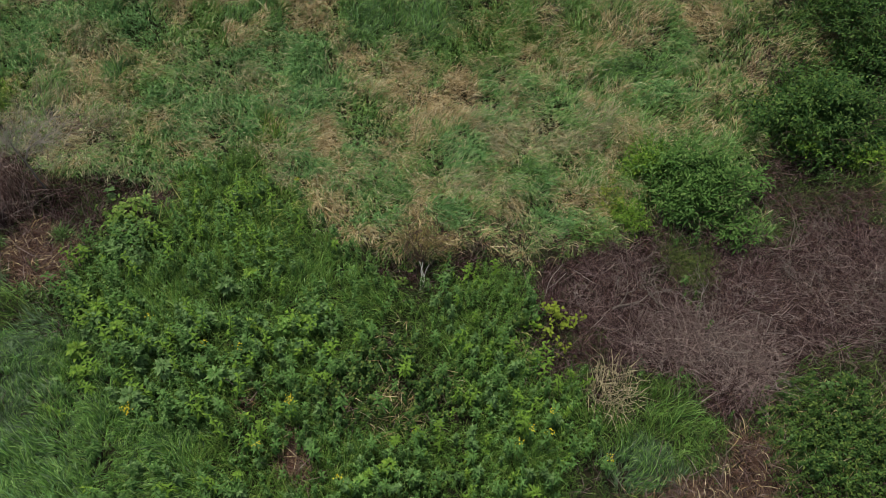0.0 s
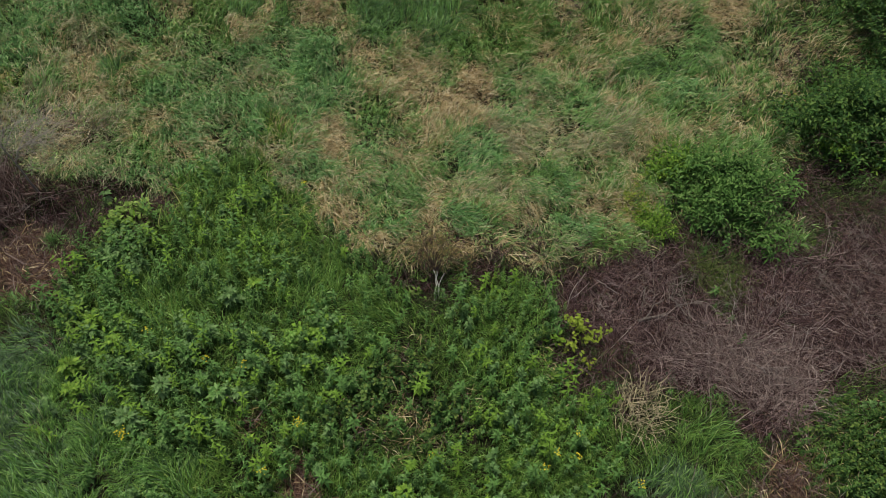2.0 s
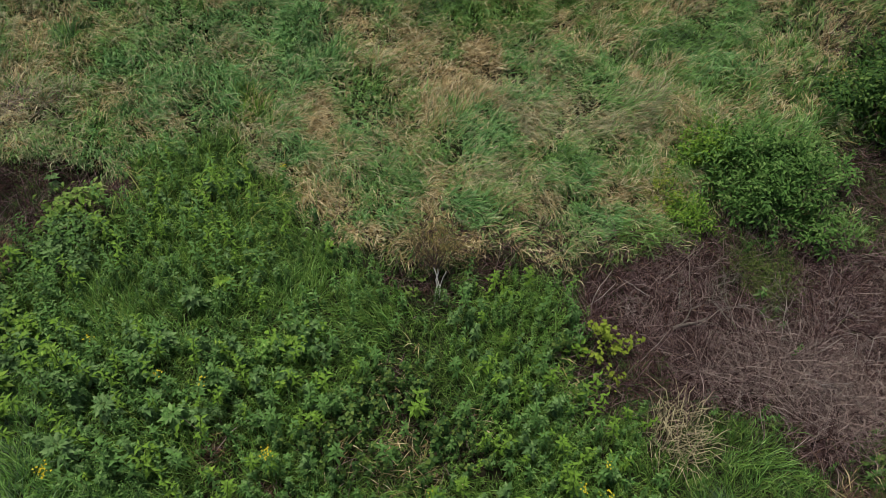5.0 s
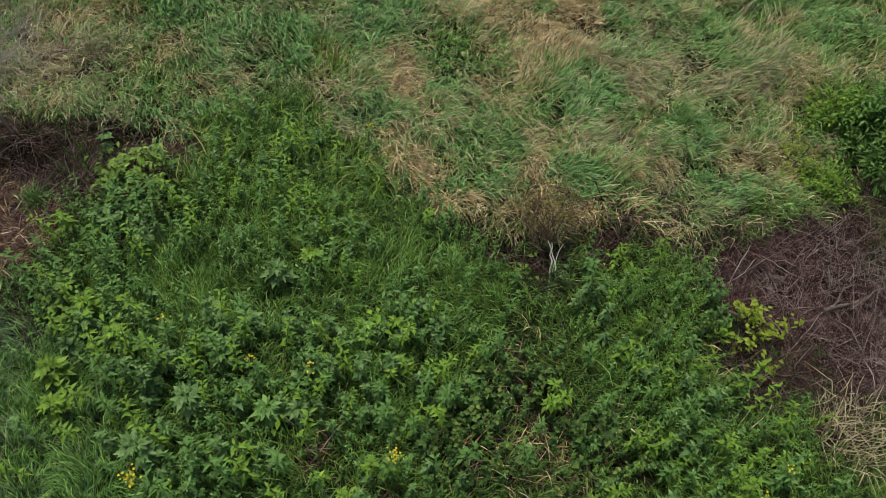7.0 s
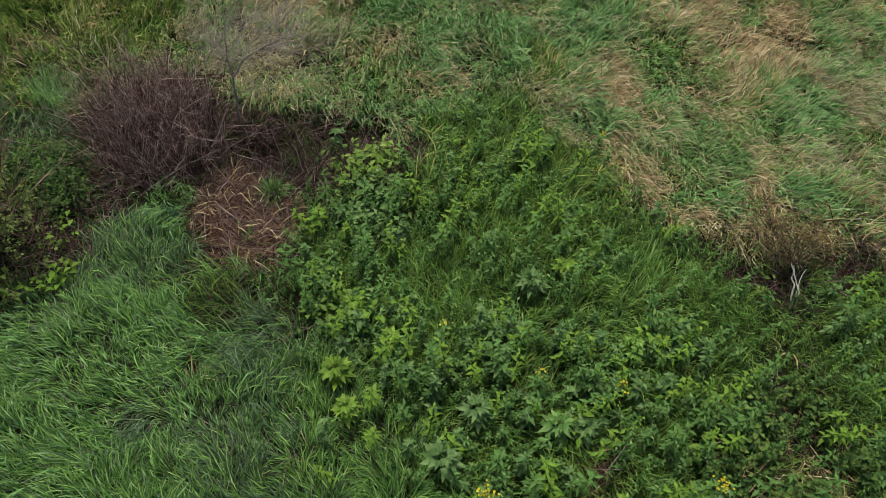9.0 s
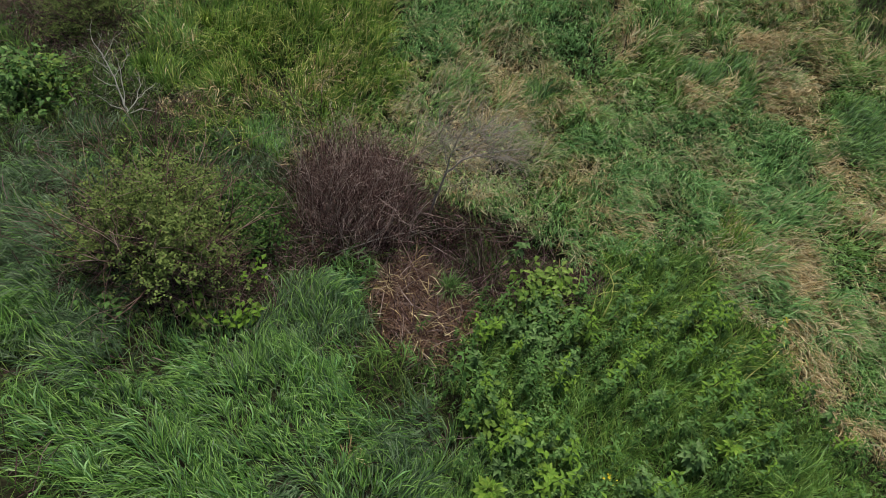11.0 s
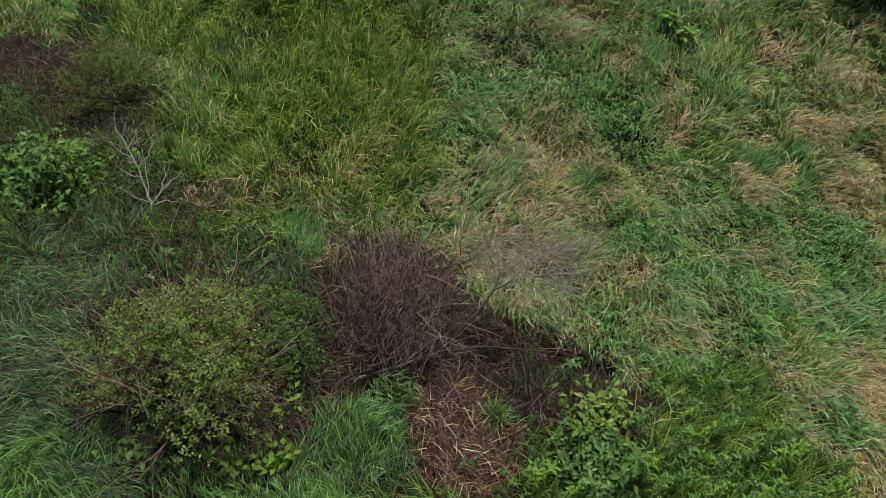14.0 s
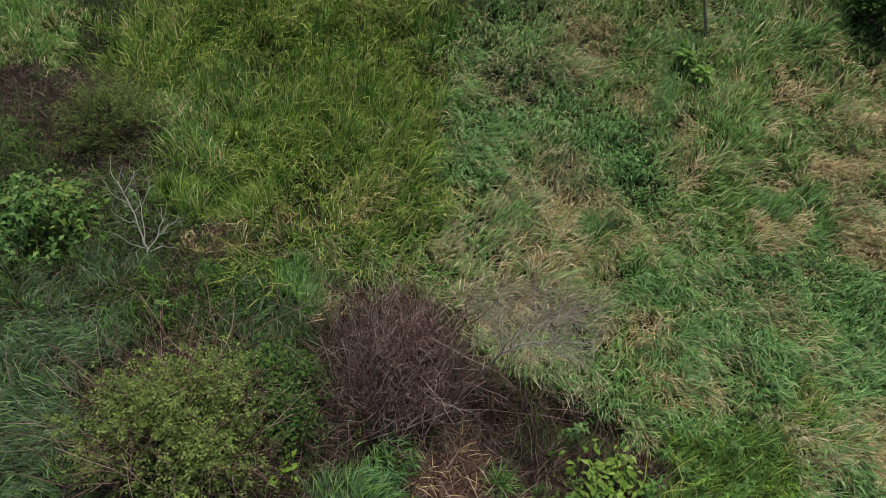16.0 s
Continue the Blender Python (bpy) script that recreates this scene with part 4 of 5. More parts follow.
def leaf_cloud(places, size, wide, rng, sprays=0):
    """Single leaves, or sprays of leaflets set along a short stalk."""
    n = len(places)
    if sprays:
        a, up = np.repeat(rng.uniform(0, 2 * np.pi, n), sprays), np.repeat(rng.normal(0.35, 0.4, n), sprays)
        k = np.tile(np.arange(sprays), n)
        along = (size * (0.3 + 0.42 * k))[:, None] * np.stack([np.cos(a) * np.cos(up), np.sin(a) * np.cos(up), np.sin(up)], -1)
        way = a + np.where(k == sprays - 1, 0.0, np.where(k % 2 == 0, 1.0, -1.0)) + rng.normal(0, 0.25, n * sprays)
        L = size * rng.uniform(0.7, 1.25, n * sprays)
        return leaves(np.repeat(places, sprays, 0) + along, way, up + rng.normal(0, 0.3, n * sprays), L, L * wide, rng)
    way, pitch = rng.uniform(0, 2 * np.pi, n), rng.normal(0.1, 0.4, n)
    L = size * rng.uniform(0.6, 1.3, n)
    return leaves(places, way, pitch, L, L * wide, rng)


def shrub(name, x, y, radius, height, label, material, count, size, wide, seed, clumps=40, clump=0.28, stems=14, squash=1.0, wood="twig", shell=0.7, bare=0.0, sprays=0):
    rng = np.random.default_rng(seed)
    e = thing(name, x, y, label, "shrub")
    out = []
    for k in range(stems):
        a, r = rng.uniform(0, 6.28), radius * 0.25 * rng.random()
        d = (math.cos(a) * radius * rng.uniform(0.3, 0.9), math.sin(a) * radius * squash * rng.uniform(0.3, 0.9), height * 0.8)
        branching((r * math.cos(a), r * math.sin(a), -0.05), d, np.linalg.norm(d), 0.016, 2, rng, out, 0.03)
    part("twig_mass", *joined(out), wood, e, kind="stuff")
    p = clumped(count, radius, height, rng, clumps, clump, shell) * [1, squash, 1]
    p = np.concatenate([p, dome(count // 3, radius * 0.95, height * 0.85, rng, 0.25) * [1, squash, 1]])
    p[:, 2] = np.maximum(p[:, 2], 0.05)
    p = p[(p[:, 2] > bare) | (rng.random(len(p)) < 0.3)]
    part("foliage", *leaf_cloud(p, size, wide, rng, sprays), material, e, kind="stuff")
    return e


# ---- the dead brown bush beside the trough ----
def dead_bush(x, y, radius, height, stems, seed):
    rng = np.random.default_rng(seed)
    e = thing("dead_bush", x, y, "bare purple-brown bush of dense upright dead stems", "bush")
    for m in range(9):
        a = rng.uniform(0, 6.28)
        out = []
        d = np.array([math.cos(a) * radius * 0.6, math.sin(a) * radius * 0.6, height * 0.9])
        branching((0.3 * math.cos(a), 0.3 * math.sin(a), 0), d, height * 0.8, 0.016, 3, rng, out, 0.03, 4, 0.6, 0.2)
        part("branch", *joined(out), "rosy", e)
    out, fine = [], []
    for k in range(stems):
        a, r = rng.uniform(0, 6.28), radius * math.sqrt(rng.random()) * 0.95
        top = height * math.sqrt(max(0.08, 1 - (r / radius) ** 2 * 0.85)) * rng.uniform(0.45, 0.95)
        d = np.array([rng.normal(0.05 * r * math.cos(a), 0.18), rng.normal(0.05 * r * math.sin(a), 0.18), 1.0])
        out.append(tube(bent((r * math.cos(a), r * math.sin(a), 0), d, top, rng, 5, 0.14), 0.0075, 0.003, 3))
    for p in dome(3800, radius, height, rng, 0.35):
        p[2] = max(0.1, p[2] - 0.2)
        d = rng.normal(0, 0.75, 3) + np.array([0.2 * p[0], 0.2 * p[1], 0.3])
        fine.append(tube(bent(p, d, rng.uniform(0.15, 0.42), rng, 3, 0.4), 0.0038, 0.002, 3))
    for m in range(22):
        a, r = rng.uniform(0, 6.28), radius * rng.uniform(0.3, 0.95)
        d = np.array([math.cos(a) * 0.5, math.sin(a) * 0.5, 1.0]) + rng.normal(0, 0.35, 3)
        cane = []
        branching((r * math.cos(a), r * math.sin(a), 0), d, rng.uniform(1.0, 1.7), 0.010, 1, rng, cane, 0.10, 4, 0.6, 0.2)
        part("cane", *joined(cane), "bleached", e)
    part("stem_mass", *joined(out), "rosy", e, kind="stuff")
    part("twig_mass", *joined(fine), "rosy", e, kind="stuff")
    return e


MATERIALS["fresh"] = leafy("fresh_shrub_leaves", [(0.048, 0.110, 0.024), (0.080, 0.170, 0.036), (0.120, 0.225, 0.052), (0.18, 0.285, 0.080)])
MATERIALS["rosy"] = leafy("rosy_brown_twigs", [(0.0540, 0.0240, 0.0216), (0.1440, 0.0792, 0.0684), (0.3060, 0.1980, 0.1740), (0.6240, 0.4920, 0.4440)], through=0.0, gloss=0.8)
MATERIALS["flax"] = leafy("bleached_tuft_blades", [(0.221, 0.188, 0.088), (0.376, 0.309, 0.177), (0.508, 0.431, 0.276), (0.619, 0.541, 0.376)], through=0.1)
MATERIALS["rust"] = leafy("rusty_dead_stems", [(0.0675, 0.0360, 0.0300), (0.1200, 0.0675, 0.0555), (0.2100, 0.1275, 0.1080), (0.4050, 0.2850, 0.2400)], through=0.0, gloss=0.8)
MATERIALS["oakish"] = leafy("olive_shrub_leaves", [(0.060, 0.092, 0.022), (0.092, 0.130, 0.032), (0.125, 0.166, 0.042), (0.185, 0.215, 0.06)])
MATERIALS["olivine"] = leafy("pale_olive_bush_leaves", [(0.0724, 0.1063, 0.0290), (0.1256, 0.1739, 0.0444), (0.1690, 0.2241, 0.0580), (0.2415, 0.2898, 0.0869)])
MATERIALS["dusk"] = leafy("dark_shrub_leaves", [(0.0231, 0.0577, 0.0146), (0.0461, 0.1049, 0.0242), (0.0787, 0.1574, 0.0335), (0.1469, 0.2256, 0.0525)])
MATERIALS["butter"] = leafy("yellow_green_leaves", [(0.1035, 0.1610, 0.0207), (0.1725, 0.2415, 0.0276), (0.2530, 0.3162, 0.0391), (0.3680, 0.3910, 0.0690)])
MATERIALS["celery"] = leafy("celery_green_leaves", [(0.07, 0.13, 0.025), (0.12, 0.205, 0.036), (0.165, 0.26, 0.05), (0.24, 0.33, 0.08)])
MATERIALS["deepteal"] = leafy("deep_teal_blades", [(0.024, 0.075, 0.032), (0.045, 0.130, 0.058), (0.075, 0.185, 0.085), (0.12, 0.25, 0.13)])
MATERIALS["chalky"] = solid("chalky_dead_wood", [(0.32, 0.29, 0.26), (0.47, 0.44, 0.40), (0.62, 0.59, 0.55)], size=0.03)
MATERIALS["silver"] = solid("silver_grey_wood", [(0.22, 0.18, 0.16), (0.36, 0.305, 0.28), (0.52, 0.46, 0.42)], size=0.03)
MATERIALS["grey"] = solid("weathered_grey_wood", [(0.10, 0.080, 0.068), (0.20, 0.165, 0.145), (0.34, 0.29, 0.26)], size=0.02, bump=0.9)
MATERIALS["bleached"] = solid("bleached_wood", [(0.14, 0.115, 0.095), (0.24, 0.205, 0.175), (0.36, 0.32, 0.28)], size=0.03)

dead_bush(-12.48, 11.91, 1.46, 2.35, 760, 51)

# the branch that has fallen across the bush's foot, and the small dead tree that leans out over the field
def limb(name, label, category, lines, material, seed, twigs=0, fine=0):
    rng = np.random.default_rng(seed)
    x, y = lines[0][0][0][:2]
    e = thing(name, x, y, label, category)
    o = np.array(e.location)
    for pts, r0, r1 in lines:
        p = np.array(pts, float) - o
        s = np.linspace(0, len(p) - 1, 4 * (len(p) - 1) + 1)
        q = np.stack([np.interp(s, np.arange(len(p)), p[:, k]) for k in range(3)], -1)
        q[1:] += rng.normal(0, 0.010, (len(q) - 1, 3))
        arm = part("branch", *tube(q, r0, r1, 6), material, e)
        for k in range(twigs):
            i, out = rng.integers(len(q) // 2 if fine else 1, len(q)), []
            way = (q[i] - q[i - 1]) * (0.5 if fine else 1) + rng.normal(0, 0.10, 3)
            branching(q[i], way, rng.uniform(0.3, 0.8) if fine else rng.uniform(0.2, 0.55), fine or r1 * 0.8, 1, rng, out, 0, 4 if fine else 3, 0.6)
            part("twig", *joined(out), material, arm)
    return e


limb("fallen_branch", "thin pale branch fallen across the dead bush's foot", "branch",
     [([(-12.40, 10.42, -0.14), (-11.76, 10.91, 0.18), (-11.13, 11.62, 0.05)], 0.015, 0.007), ([(-11.76, 10.91, 0.18), (-11.48, 11.53, 0.31)], 0.012, 0.006)], "silver", 61, 4)
limb("leaning_dead_tree", "thin grey dead tree with a crown of fine bare twigs", "tree",
     [([(-10.99, 12.59, -0.36), (-10.90, 12.42, 0.50), (-10.79, 12.27, 1.28), (-10.55, 12.32, 1.72), (-10.10, 12.42, 2.05), (-9.60, 12.44, 2.32)], 0.030, 0.008),
      ([(-10.79, 12.27, 1.28), (-10.76, 12.20, 1.75), (-10.70, 12.12, 2.25), (-10.62, 12.05, 2.65)], 0.016, 0.006),
      ([(-10.60, 12.31, 1.66), (-10.40, 12.60, 1.95), (-10.15, 12.85, 2.15), (-9.85, 13.00, 2.25)], 0.013, 0.005),
      ([(-10.77, 12.24, 1.50), (-10.95, 12.35, 1.85), (-11.15, 12.45, 2.10)], 0.011, 0.004),
      ([(-10.30, 12.38, 1.90), (-10.05, 12.20, 2.15), (-9.80, 12.05, 2.35)], 0.010, 0.004),
      ([(-10.74, 12.18, 1.95), (-10.50, 12.35, 2.30), (-10.30, 12.50, 2.50)], 0.010, 0.004)], "silver", 62, 34, 0.0035)
limb("dead_branch", "fallen bleached grey branch with many bare twigs", "branch",
     [([(-17.88, 12.03, -0.46), (-18.04, 12.25, -0.19), (-18.30, 12.43, 0.13), (-18.59, 12.63, 0.47), (-18.86, 12.75, 0.75), (-19.06, 12.79, 0.92)], 0.020, 0.006),
      ([(-18.06, 12.25, -0.17), (-18.20, 12.46, 0.08), (-18.34, 12.64, 0.31), (-18.51, 12.83, 0.55)], 0.013, 0.004),
      ([(-18.00, 12.22, -0.24), (-17.95, 12.49, -0.07), (-17.99, 12.75, 0.13), (-18.11, 12.93, 0.35)], 0.013, 0.004),
      ([(-17.95, 12.49, -0.07), (-17.87, 12.74, 0.04), (-17.77, 13.01, 0.16)], 0.010, 0.004),
      ([(-17.99, 12.20, -0.25), (-17.80, 12.45, -0.21), (-17.47, 12.63, -0.32)], 0.011, 0.004),
      ([(-18.03, 12.24, -0.20), (-18.30, 12.12, -0.09), (-18.59, 12.10, 0.09)], 0.011, 0.004),
      ([(-18.34, 12.46, 0.17), (-18.54, 12.35, 0.24), (-18.80, 12.33, 0.40)], 0.009, 0.003),
      ([(-18.59, 12.63, 0.47), (-18.76, 12.56, 0.54), (-18.96, 12.56, 0.69)], 0.008, 0.003),
      ([(-18.46, 12.55, 0.32), (-18.39, 12.82, 0.46), (-18.40, 13.06, 0.64)], 0.008, 0.003),
      ([(-18.73, 12.69, 0.61), (-18.71, 12.90, 0.74), (-18.73, 13.07, 0.88)], 0.007, 0.003)], "chalky", 63, 7)
limb("dead_log", "short weathered stub of a dead limb lying among brown stems", "log", [([(5.51, 9.24, -0.74), (5.86, 9.32, -0.67), (6.28, 9.44, -0.67)], 0.048, 0.030), ([(6.28, 9.44, -0.67), (6.62, 9.61, -0.43), (7.08, 9.68, -0.38), (7.54, 9.60, -0.57)], 0.014, 0.006)], "grey", 64, 9)
limb("dead_log", "weathered dead limb lying in the grey tangle of twigs", "log", [([(7.14, 8.20, -0.75), (7.54, 8.23, -0.70), (8.04, 8.28, -0.69)], 0.045, 0.026), ([(8.04, 8.28, -0.69), (8.64, 8.30, -0.62), (9.35, 8.28, -0.64)], 0.015, 0.008)], "grey", 65, 14)
limb("stick", "long thin straw-coloured stick lying on brown litter", "stick", [([(4.49, 8.26, -0.77), (4.98, 8.72, -0.70), (5.41, 9.14, -0.64)], 0.008, 0.005)], "silver", 66)
limb("stick", "long thin grey stick standing aslant among dead stems", "stick", [([(6.07, 9.62, -0.84), (6.06, 10.38, -0.52), (6.09, 11.16, -0.24)], 0.008, 0.004)], "bleached", 160)
limb("stick", "thin grey stick leaning among dead stems", "stick", [([(6.35, 9.71, -0.83), (6.46, 10.04, -0.62), (6.54, 10.37, -0.46)], 0.007, 0.004)], "bleached", 161)
limb("stick", "thin bleached stick lying on purple-brown litter", "stick", [([(4.46, 10.47, -0.61), (4.82, 10.19, -0.62), (5.15, 10.00, -0.68)], 0.009, 0.006)], "silver", 162)
limb("stick", "thin bleached cane bent over the brown stems", "stick", [([(8.24, 9.75, -0.75), (8.04, 9.12, -0.47), (8.16, 8.57, -0.58)], 0.008, 0.004)], "silver", 163)
limb("stick", "thin grey stick lying across the dead shrub", "stick", [([(8.56, 8.69, -0.56), (8.99, 8.97, -0.49), (9.54, 9.11, -0.51)], 0.010, 0.006)], "silver", 164)
limb("stick", "bleached bent cane at the edge of the brown ground", "stick", [([(3.61, 9.54, -0.76), (3.76, 9.91, -0.26), (4.14, 10.42, -0.26)], 0.010, 0.005)], "silver", 165)
limb("stick", "bleached bent cane at the edge of the brown ground", "stick", [([(3.56, 9.70, -0.76), (3.92, 9.82, -0.37), (4.25, 10.21, -0.46)], 0.009, 0.005)], "silver", 166)
limb("stake", "weathered grey stake standing in the field grass", "stake", [([(-8.84, 23.24, 2.30), (-9.14, 23.17, 2.88), (-9.46, 23.14, 3.49)], 0.045, 0.04)], "bleached", 67)
limb("dead_branch", "pale dead branch lying on the field beside the stake", "branch", [([(-9.08, 23.56, 2.71), (-8.48, 23.94, 2.97), (-7.69, 24.26, 2.90)], 0.016, 0.006)], "bleached", 68, 6)

# ---- shrubs ----
shrub("green_bush", -14.76, 8.93, 1.42, 2.05, "rounded olive-green bush with thin leaves and brown twigs showing", "olivine", 3600, 0.072, 0.50, 71, 150, 0.30, 60, shell=0.6, wood="rust", bare=1.0, sprays=5)
shrub("leafy_shrub", 8.67, 13.32, 1.75, 1.45, "low bright green shrub with long pointed leaves", "fresh", 1250, 0.175, 0.33, 72, 80, 0.42, 16, 0.75, sprays=5)
shrub("leafy_shrub", 7.35, 14.18, 0.8, 0.8, "lime-green shoots at the shrub's edge beside the straw", "lime", 300, 0.15, 0.33, 73, 22, 0.35, 8, sprays=5)
shrub("leafy_shrub", 6.43, 12.21, 0.6, 0.6, "lime-green shoots at the shrub's edge beside the straw", "lime", 200, 0.12, 0.34, 69, 16, 0.35, 6, sprays=5)
shrub("leafy_shrub", 5.85, 12.95, 0.6, 0.6, "yellowing leafy shoots among the straw beside the shrub", "butter", 80, 0.10, 0.34, 68, 16, 0.35, 6, sprays=5)
shrub("leafy_shrub", 9.55, 12.04, 0.7, 0.8, "green leafy skirt of the shrub above brown stems", "fresh", 240, 0.17, 0.33, 70, 18, 0.35, 8, sprays=5)
shrub("dark_shrub", 13.44, 16.24, 2.4, 1.4, "wide dark green shrub with long pointed leaves", "dusk", 2100, 0.18, 0.36, 74, 110, 0.46, 18, 0.75, sprays=5)
shrub("dark_shrub", 12.31, 15.26, 0.8, 0.8, "yellow-green leafy skirt of the dark shrub", "lime", 220, 0.14, 0.38, 75, 16, 0.3, 8, sprays=5)
shrub("dark_shrub", 14.26, 14.81, 0.8, 0.8, "yellow-green leafy skirt of the dark shrub", "lime", 220, 0.14, 0.38, 85, 16, 0.3, 8, sprays=5)
shrub("dark_shrub", 16.57, 18.84, 1.8, 1.4, "dark green shrub at the field's far edge", "dusk", 900, 0.18, 0.36, 76, 55, 0.46, 12, sprays=5)
# added where the corner lies in shade; its dark leaves supply that darkness
shrub("dark_shrub", 15.70, 21.08, 2.2, 1.4, "dark green shrub in the field's shaded far corner", "dusk", 1100, 0.16, 0.36, 86, 60, 0.5, 12, sprays=5)
shrub("bramble_bush", 10.86, 5.30, 1.9, 0.32, "low mound of dark green bramble leaves", "bramble", 850, 0.12, 0.42, 77, 70, 0.6, 12, sprays=5, shell=0.3)
shrub("broadleaf_shrub", -20.07, 12.04, 1.0, 1.0, "bright green shrub with broad pale-tipped leaves", "forb", 1000, 0.18, 0.48, 78, 40, 0.36, 12)
shrub("broadleaf_shrub", -19.99, 12.14, 0.75, 1.1, "lime-green broad leaves on top of the darker shrub", "celery", 300, 0.18, 0.48, 79, 20, 0.34, 6)
shrub("olive_shrub", -20.99, 15.17, 1.35, 1.2, "dull olive shrub with fine small leaves", "oakish", 2600, 0.055, 0.45, 80, 90, 0.36, 30, sprays=4)
shrub("broadleaf_shrub", -21.28, 11.64, 0.8, 0.6, "dark green shrub with broad leaves", "dusk", 1300, 0.15, 0.5, 81, 40, 0.36, 10)
shrub("dark_shrub", -4.85, 26.51, 1.6, 1.8, "dark shrub at the far corner of the field", "dusk", 4000, 0.15, 0.4, 82, 40, 0.4, 12)
shrub("dark_shrub", -14.50, 10.81, 0.7, 0.7, "dark leafy weeds between the two bushes", "dusk", 1300, 0.11, 0.4, 83, 24, 0.3, 8)
shrub("dark_shrub", -15.93, 12.25, 0.8, 0.6, "dark green weeds behind the olive bush", "dusk", 1300, 0.09, 0.4, 84, 24, 0.3, 8)
shrub("dark_shrub", -13.68, 10.11, 0.6, 0.8, "dark leafy weeds between the two bushes", "dusk", 1100, 0.09, 0.4, 89, 24, 0.3, 8)
shrub("dark_shrub", -13.98, 10.94, 0.5, 0.7, "dark leafy weeds between the two bushes", "dusk", 800, 0.09, 0.4, 90, 24, 0.3, 8)
shrub("mossy_shrub", 8.20, 10.63, 0.75, 0.35, "low brownish-olive herb patch on the dead ground", "oakish", 1500, 0.045, 0.45, 101, 50, 0.3, 10, sprays=4)
shrub("mossy_shrub", 7.65, 10.88, 0.5, 0.3, "low brownish-olive herb patch on the dead ground", "oakish", 700, 0.045, 0.45, 102, 30, 0.3, 8, sprays=4)
shrub("dark_shrub", -23.00, 13.96, 0.8, 0.5, "dark green leafy weeds under the twig heap", "dusk", 1600, 0.08, 0.4, 103, 40, 0.3, 8)
shrub("leafy_shrub", -8.09, 11.31, 0.8, 0.7, "leafy green weeds crowded at the thicket's corner", "celery", 600, 0.19, 0.45, 87, 24, 0.35, 8)
shrub("leafy_shrub", -8.01, 10.57, 0.8, 0.7, "leafy green weeds crowded at the thicket's corner", "mallow", 1000, 0.15, 0.42, 88, 24, 0.35, 8)


# ---- low dead shrubs: bare twigs spreading from a crown ----
def dead_shrub(x, y, radius, height, arms, seed, material, label, thick=0.012):
    rng = np.random.default_rng(seed)
    e = thing("dead_shrub", x, y, label, "shrub", "dead shrubs on the brown ground")
    for m in range(4):
        out = []
        for k in range(arms // 9):
            a = rng.uniform(0, 6.28)
            d = np.array([math.cos(a), math.sin(a), rng.uniform(0.15, 0.9) * height / radius])
            branching((0.1 * math.cos(a), 0.1 * math.sin(a), 0.02), d, radius * rng.uniform(0.6, 1.1), thick, 3, rng, out, 0.04, 3, 0.6)
        part("branch", *joined(out), material, e)
    return e


for k, (x, y, r, h, n, m, label) in enumerate((
        (7.95, 8.51, 1.3, 0.7, 44, "silver", "low dead shrub, a spreading tangle of grey bare twigs"),
        (9.22, 7.92, 1.2, 0.6, 40, "silver", "bleached dead shrub collapsed into a grey tangle"),
        (7.10, 9.11, 1.0, 0.6, 36, "bleached", "low grey dead shrub on reddish litter"),
        (8.95, 9.41, 1.0, 0.6, 36, "silver", "low dead shrub, a spreading tangle of grey bare twigs"),
        (11.02, 8.77, 1.3, 0.6, 40, "bleached", "brown-grey dead shrub flattened on the ground"),
        (12.75, 10.77, 1.5, 0.7, 44, "bark", "brown-grey dead shrub on reddish ground"),
        (11.22, 11.21, 1.2, 0.6, 40, "bark", "brown-grey dead shrub on reddish ground"),
        (12.83, 9.09, 1.2, 0.6, 36, "bark", "brown-grey dead shrub on reddish ground"),
        (4.30, 10.15, 0.6, 0.7, 24, "silver", "small tuft of bent bleached dead twigs"),
        (6.36, 10.59, 0.9, 0.6, 30, "bark", "brown dead shrub beside the field's edge"),
        (8.01, 5.43, 0.9, 0.4, 24, "twig", "flattened brown dead twigs on reddish litter"),
        (-23.46, 15.03, 1.0, 0.8, 44, "twig", "heap of dark brown bare twigs"),
        (-14.71, 8.35, 0.9, 0.9, 70, "rust", "brown bare twigs under the olive bush"),
        (-14.04, 8.65, 0.9, 0.9, 70, "rust", "brown bare twigs at the olive bush's foot"),
        (-13.57, 9.90, 0.7, 0.5, 24, "bark", "thin bare twigs beside the olive bush"),
        (-10.33, 10.50, 0.9, 0.35, 34, "rust", "flattened reddish-brown dead stems beside the trough"),
        (-18.09, 13.03, 0.8, 0.5, 24, "bleached", "thin bare grey twigs beside the fallen branch"),
        (-17.81, 9.69, 0.7, 0.5, 24, "bark", "thin bare twigs in the rough grass"),
        (-12.59, 11.10, 0.7, 1.2, 16, "rosy", "pale bent canes at the dead bush's foot"))):
    dead_shrub(x, y, r, h, n, 90 + k, m, label)


